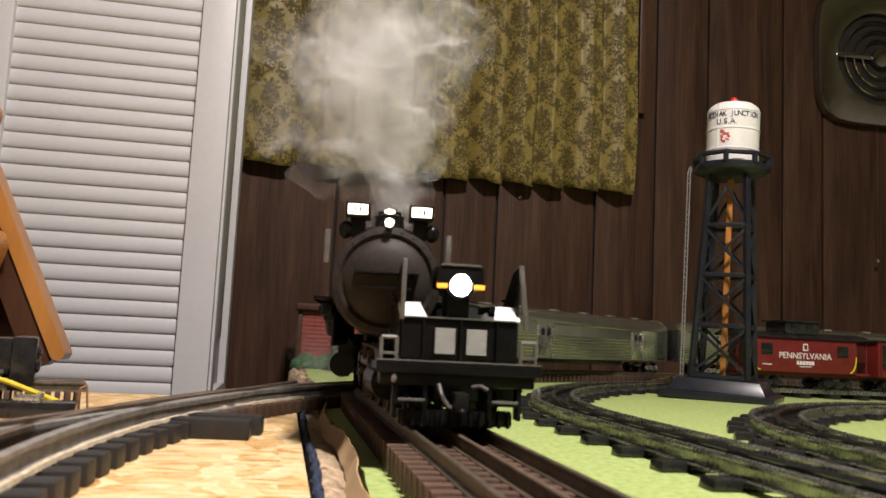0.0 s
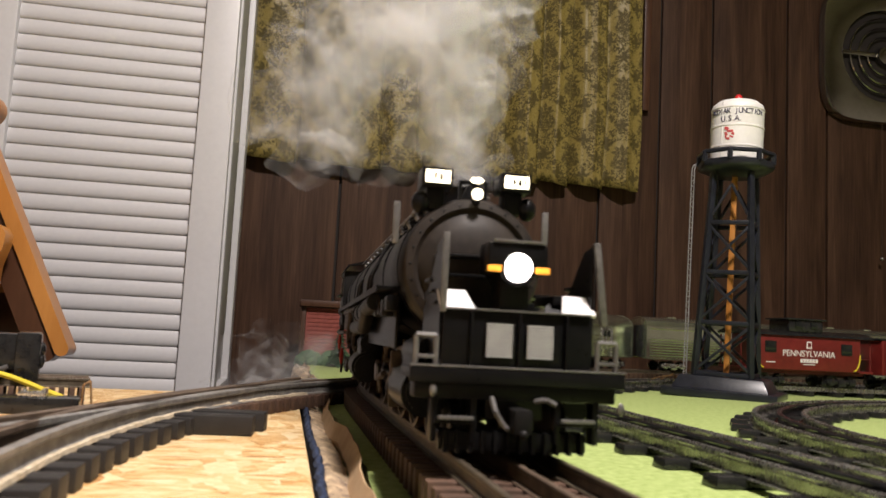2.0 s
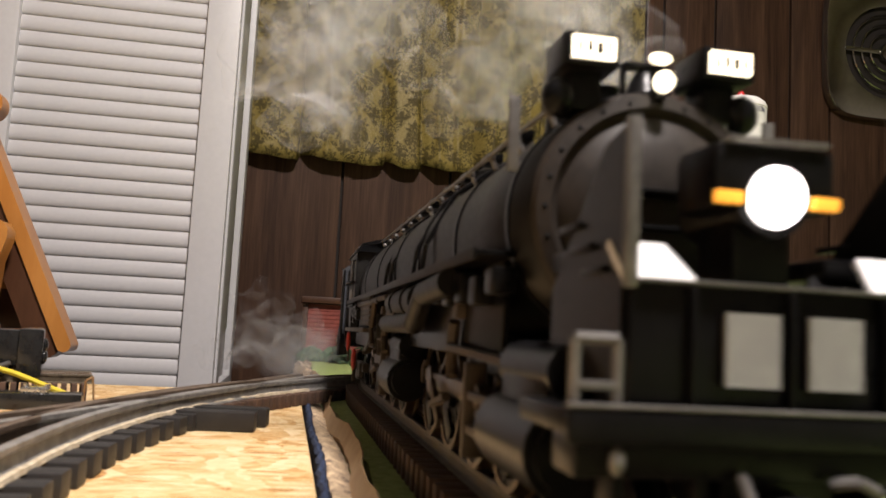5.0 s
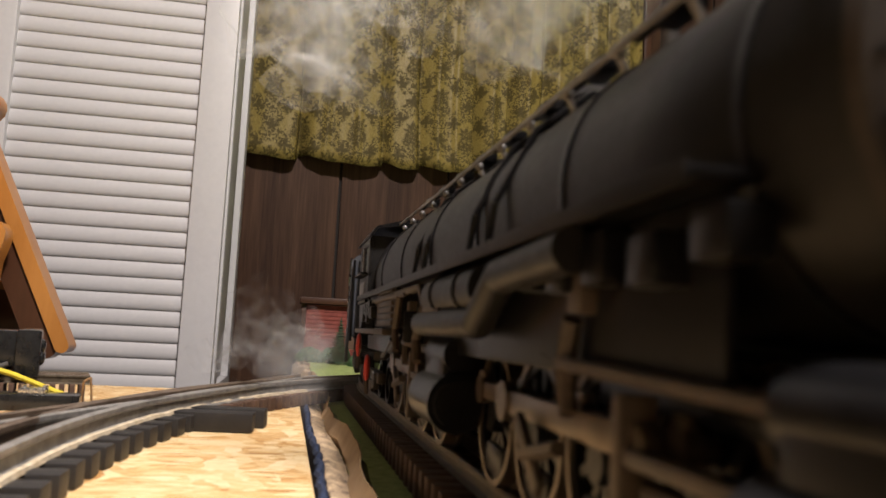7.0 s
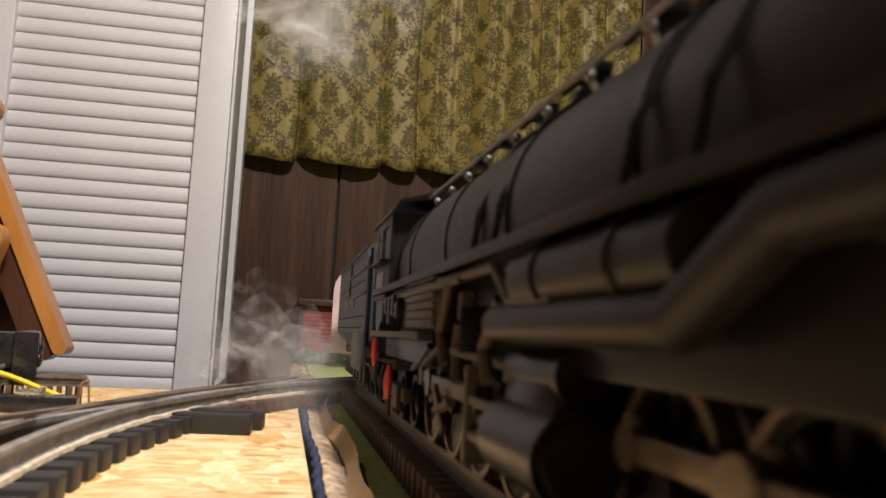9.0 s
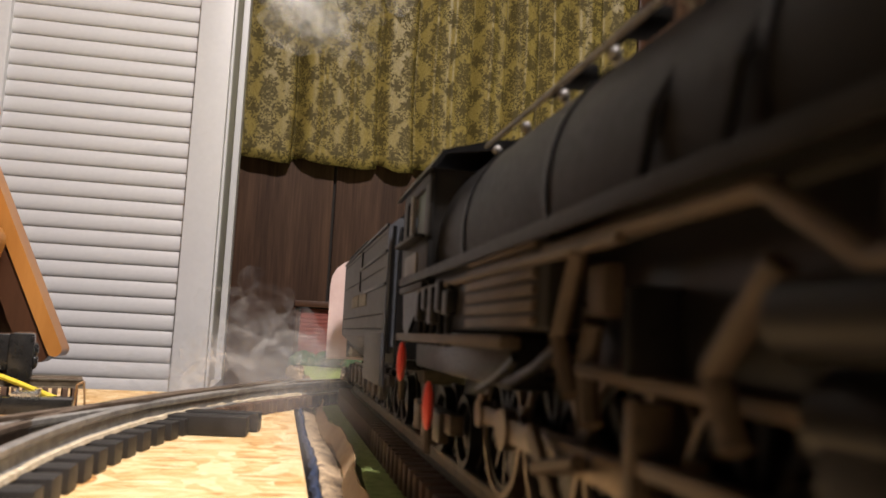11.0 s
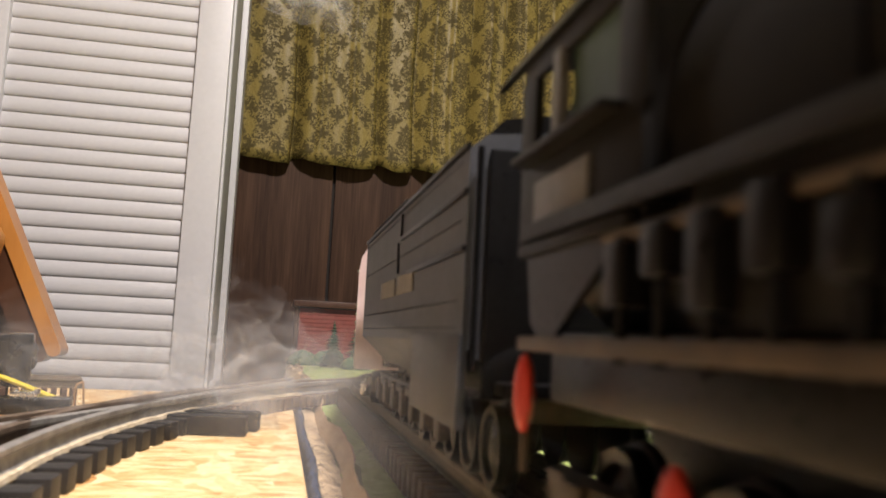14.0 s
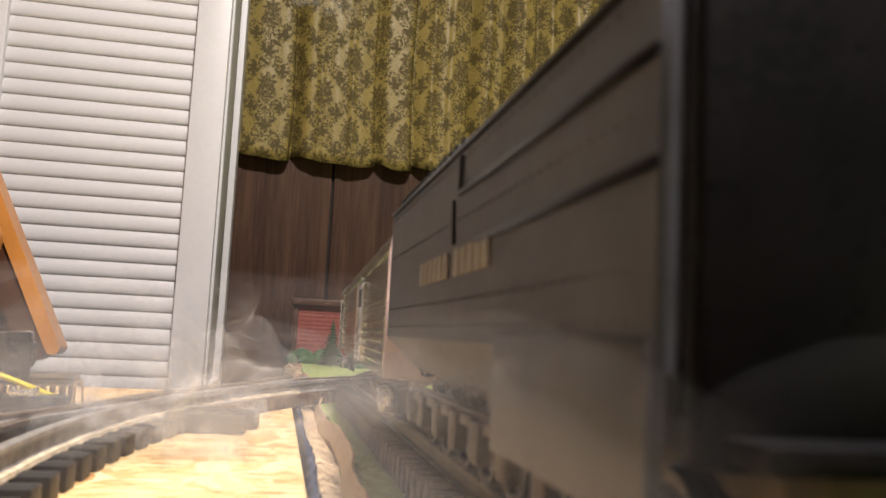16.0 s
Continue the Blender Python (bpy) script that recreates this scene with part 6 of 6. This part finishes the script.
# ---- the train's run ----
RUN = [(0, 0.344), (0.5, 0.3245), (1.0, 0.304), (1.5, 0.2825), (2.0, 0.260), (2.5, 0.2368), (3.0, 0.2130), (3.5, 0.189), (4.0, 0.1645), (11.5, -0.199), (16.0, -0.4180)]


def head_at(t):
    """Distance of the headlight beyond the camera, along the line."""
    for (t0, a), (t1, b) in zip(RUN, RUN[1:]):
        if t <= t1:
            return a + (b - a) * (t - t0) / (t1 - t0)
    return RUN[-1][1]


def body_pose(s_front, s_rear, x_front):
    """The pose of a body carried at two points of the line, x_front being its own x over the first."""
    a, _ = main_path(s_front)
    b, _ = main_path(s_rear)
    way = (a - b).normalized()
    ang = math.atan2(way.y, way.x)
    o = a - way * x_front
    return Matrix.Translation((o.x, o.y, RAIL_Z)) @ Matrix.Rotation(ang, 4, "Z")


TIMES = [k * 8 / 30 for k in range(61)]
FINE = [k * 4 / 30 for k in range(121)]


def loco_pose(t):
    s = head_at(t)
    return body_pose(s + 0.275, s + 0.385, -0.275)


def front_pose(t):
    s = head_at(t)
    return body_pose(s + 0.03, s + 0.17, -0.03)


def motions():
    walk(LOCOMOTIVE, [(t, loco_pose(t)) for t in TIMES])
    walk(FRONT_ENGINE, [(t, loco_pose(t).inverted() @ front_pose(t)) for t in TIMES])
    walk(TENDER, [(t, body_pose(head_at(t) + 0.535, head_at(t) + 0.690, -0.035)) for t in TIMES])
    for k, car in enumerate(CARS):
        s0 = 0.742 + 0.545 * k
        walk(car, [(t, body_pose(head_at(t) + s0 + 0.050, head_at(t) + s0 + 0.40, -0.050)) for t in TIMES])
    start = head_at(0)
    for wheel, x, r in WHEELS:
        walk(wheel, [(t, pose(x, 0, r, 0, math.degrees((start - head_at(t)) / r), 0)) for t in TIMES])
    for bar, sy in RODS:
        rows = []
        for t in FINE:
            a = (start - head_at(t)) / DRIVER_R
            rows.append((t, pose(CRANK * math.sin(a), 0, DRIVER_R + CRANK * math.cos(a))))
        walk(bar, rows)
    puff_motions()


build_room()
for spot, _ in LAMPS:
    ceiling_lamp(spot)
louvre_door()
curtain()
wall_fan()
wall_hook()
build_table()
water_tower()
random.seed(3)
CABOOSE = caboose(pose(0.690, 1.050, RAIL_Z - SIDING_DROP, 0, 0, 2.3))
red_car(pose(0.904, 1.0585, RAIL_Z - SIDING_DROP, 0, 0, 2.3))
far_village()
wooden_chair()
parked_truck()
loose_wires()
LOCOMOTIVE = build_locomotive()
FRONT_ENGINE = build_front_engine(LOCOMOTIVE)
TENDER = build_tender()
CARS = [build_car(True), build_car(False), build_car(False)]
build_tracks()


# ---- smoke and steam, in rigid clouds of fine flecks ----
def cloud(name, label, blobs, material, seed, swirl=0.012, freq=26.0, long=1.0):
    """blobs: rows of (x, y, z, spread, balls, stretch up); thin overlapping veils, each a ragged ball."""
    rng = np.random.default_rng(seed)
    bm = bmesh.new()
    for x, y, z, spread, count, up in blobs:
        for k in range(int(count * (2.0 if material is SMOKE else 1.0))):
            p = rng.normal(0, 0.62, 3) * spread
            r = spread * rng.uniform(0.45, 1.15)
            m = Matrix.Translation((x + p[0], y + p[1], z + p[2] * up)) @ Matrix.Diagonal((long, 1, up, 1))
            bmesh.ops.create_icosphere(bm, subdivisions=3, radius=r, matrix=m)
    off = Vector((seed * 3.1, seed * 1.7, 0))
    for v in bm.verts:
        v.co += noise.turbulence_vector(v.co * freq + off, 3, False) * swirl
    ob = new(name, finish(name, bm, material))
    return tagged(ob, label, "smoke", "smoke clouds", "stuff")


def build_smoke():
    col = []
    for k in range(10):
        f = k / 9
        col.append((0.008 * math.sin(f * 5) * f, 0.012 * f, 0.085 * f, 0.0070 + 0.012 * f, 4, 1.2))
    plume = cloud("smoke_plume", "pale smoke column rising from the smokestack", col, SMOKE, 1, 0.010, 40)
    near = cloud("smoke_cloud", "broad drifting cloud of pale smoke",
                 [(0.0, 0.0, 0.0, 0.026, 10, 1.0), (0.018, 0.01, -0.035, 0.020, 7, 1.2), (-0.022, 0.0, 0.018, 0.026, 7, 1.0), (0.012, 0.02, 0.036, 0.030, 7, 0.9), (0.03, 0.0, 0.02, 0.024, 5, 1.0)], SMOKE, 2, 0.024, 24)
    left = cloud("smoke_cloud", "ragged drifting cloud of grey smoke",
                 [(0.0, 0.0, 0.0, 0.030, 8, 1.0), (-0.016, 0.0, -0.024, 0.018, 5, 1.0), (0.020, 0.0, 0.030, 0.030, 7, 0.9), (-0.028, 0.0, 0.030, 0.024, 5, 1.1), (-0.010, 0.0, -0.055, 0.018, 4, 0.7)], SMOKE, 3, 0.028, 20)
    low = cloud("steam_wisp", "low pale steam drifting along the table edge",
                [(0.0, 0.0, 0.0, 0.020, 8, 1.1), (-0.012, -0.02, 0.020, 0.016, 5, 1.3), (0.016, -0.03, -0.012, 0.022, 7, 0.6), (-0.025, 0.02, -0.008, 0.026, 6, 0.7)], STEAM, 4, 0.016, 40)
    jet = []
    for k in range(5, 26):
        f = k / 25
        jet.append((-0.24 * f, -0.001 - 0.012 * f, -0.024 * f, 0.0014 + 0.0115 * f ** 1.1, 3 + int(f * 3), 0.85))
    spray = cloud("steam_jet", "thin steam jet blowing back along the tender", jet, JET_STEAM, 6, 0.0008, 60, 2.6)
    veil = cloud("steam_haze", "faint steam haze hanging beside the train",
                 [(0, 0, 0, 0.026, 6, 0.8), (-0.05, -0.006, 0.004, 0.030, 6, 0.8), (-0.11, -0.010, 0.0, 0.030, 6, 0.7), (0.03, -0.004, 0.006, 0.022, 4, 0.9)], VEIL_STEAM, 9, 0.004, 24, 1.5)
    drift = cloud("steam_haze", "faint steam haze over the bare board",
                  [(0, 0, 0, 0.05, 7, 0.5), (-0.06, -0.04, 0.0, 0.05, 6, 0.5), (0.05, -0.03, -0.004, 0.04, 6, 0.5), (-0.02, 0.08, 0.006, 0.05, 6, 0.6)], HAZE, 10, 0.024, 18, 1.3)
    return plume, near, left, low, spray, veil, drift


PLUME, CLOUD_NEAR, CLOUD_LEFT, WISP, JET, VEIL, BOARD_HAZE = build_smoke()


def puff_motions():
    rows = []
    for t in TIMES:
        p = loco_pose(t) @ Vector((-0.087, 0, 0.100))
        rows.append((t, pose(p.x, p.y, p.z)))
    walk(PLUME, rows)
    rows = []
    for t in TIMES:
        p = loco_pose(t) @ Vector((-0.087, 0, 0.100))
        rows.append((t, pose(p.x - 0.002 + 0.002 * min(t, 6), p.y + 0.075 + 0.012 * min(t, 6), p.z + 0.105, 0, 0, 6 * t)))
    walk(CLOUD_NEAR, rows)
    drift = [(0, 0.048, 0.62, 0.236), (2, 0.032, 0.63, 0.240), (4, 0.022, 0.63, 0.252), (6.5, 0.022, 0.64, 0.290), (9, 0.016, 0.64, 0.322), (12, 0.010, 0.64, 0.350), (16, 0.0, 0.64, 0.378)]
    walk(CLOUD_LEFT, [(t, pose(x, y, z, 0, 0, 5 * t)) for t, x, y, z in drift])
    drift = [(0, -0.010, 1.00, -0.100), (1.2, -0.010, 0.96, -0.030), (2.4, -0.010, 0.92, 0.020), (4, -0.012, 0.86, 0.040), (6.5, -0.016, 0.80, 0.043), (9, -0.018, 0.72, 0.045), (11.5, -0.022, 0.62, 0.040), (14, -0.032, 0.48, 0.034), (16, -0.045, 0.36, 0.028)]
    walk(WISP, [(t, pose(x, y, z, 0, 0, 3 * t)) for t, x, y, z in drift])
    walk(VEIL, [(t, loco_pose(t) @ pose(-0.505, -0.046, 0.010)) for t in TIMES])
    drift = [(0, -0.05, 1.30, -0.10), (6.5, -0.05, 1.05, -0.07), (9, -0.04, 0.90, -0.03), (11.5, -0.04, 0.72, 0.015), (14, -0.06, 0.50, 0.030), (16, -0.08, 0.40, 0.030)]
    walk(BOARD_HAZE, [(t, pose(x, y, z, 0, 0, 2 * t)) for t, x, y, z in drift])
    walk(JET, [(t, loco_pose(t) @ pose(-0.470, -0.0345, 0.0385)) for t in TIMES])


motions()
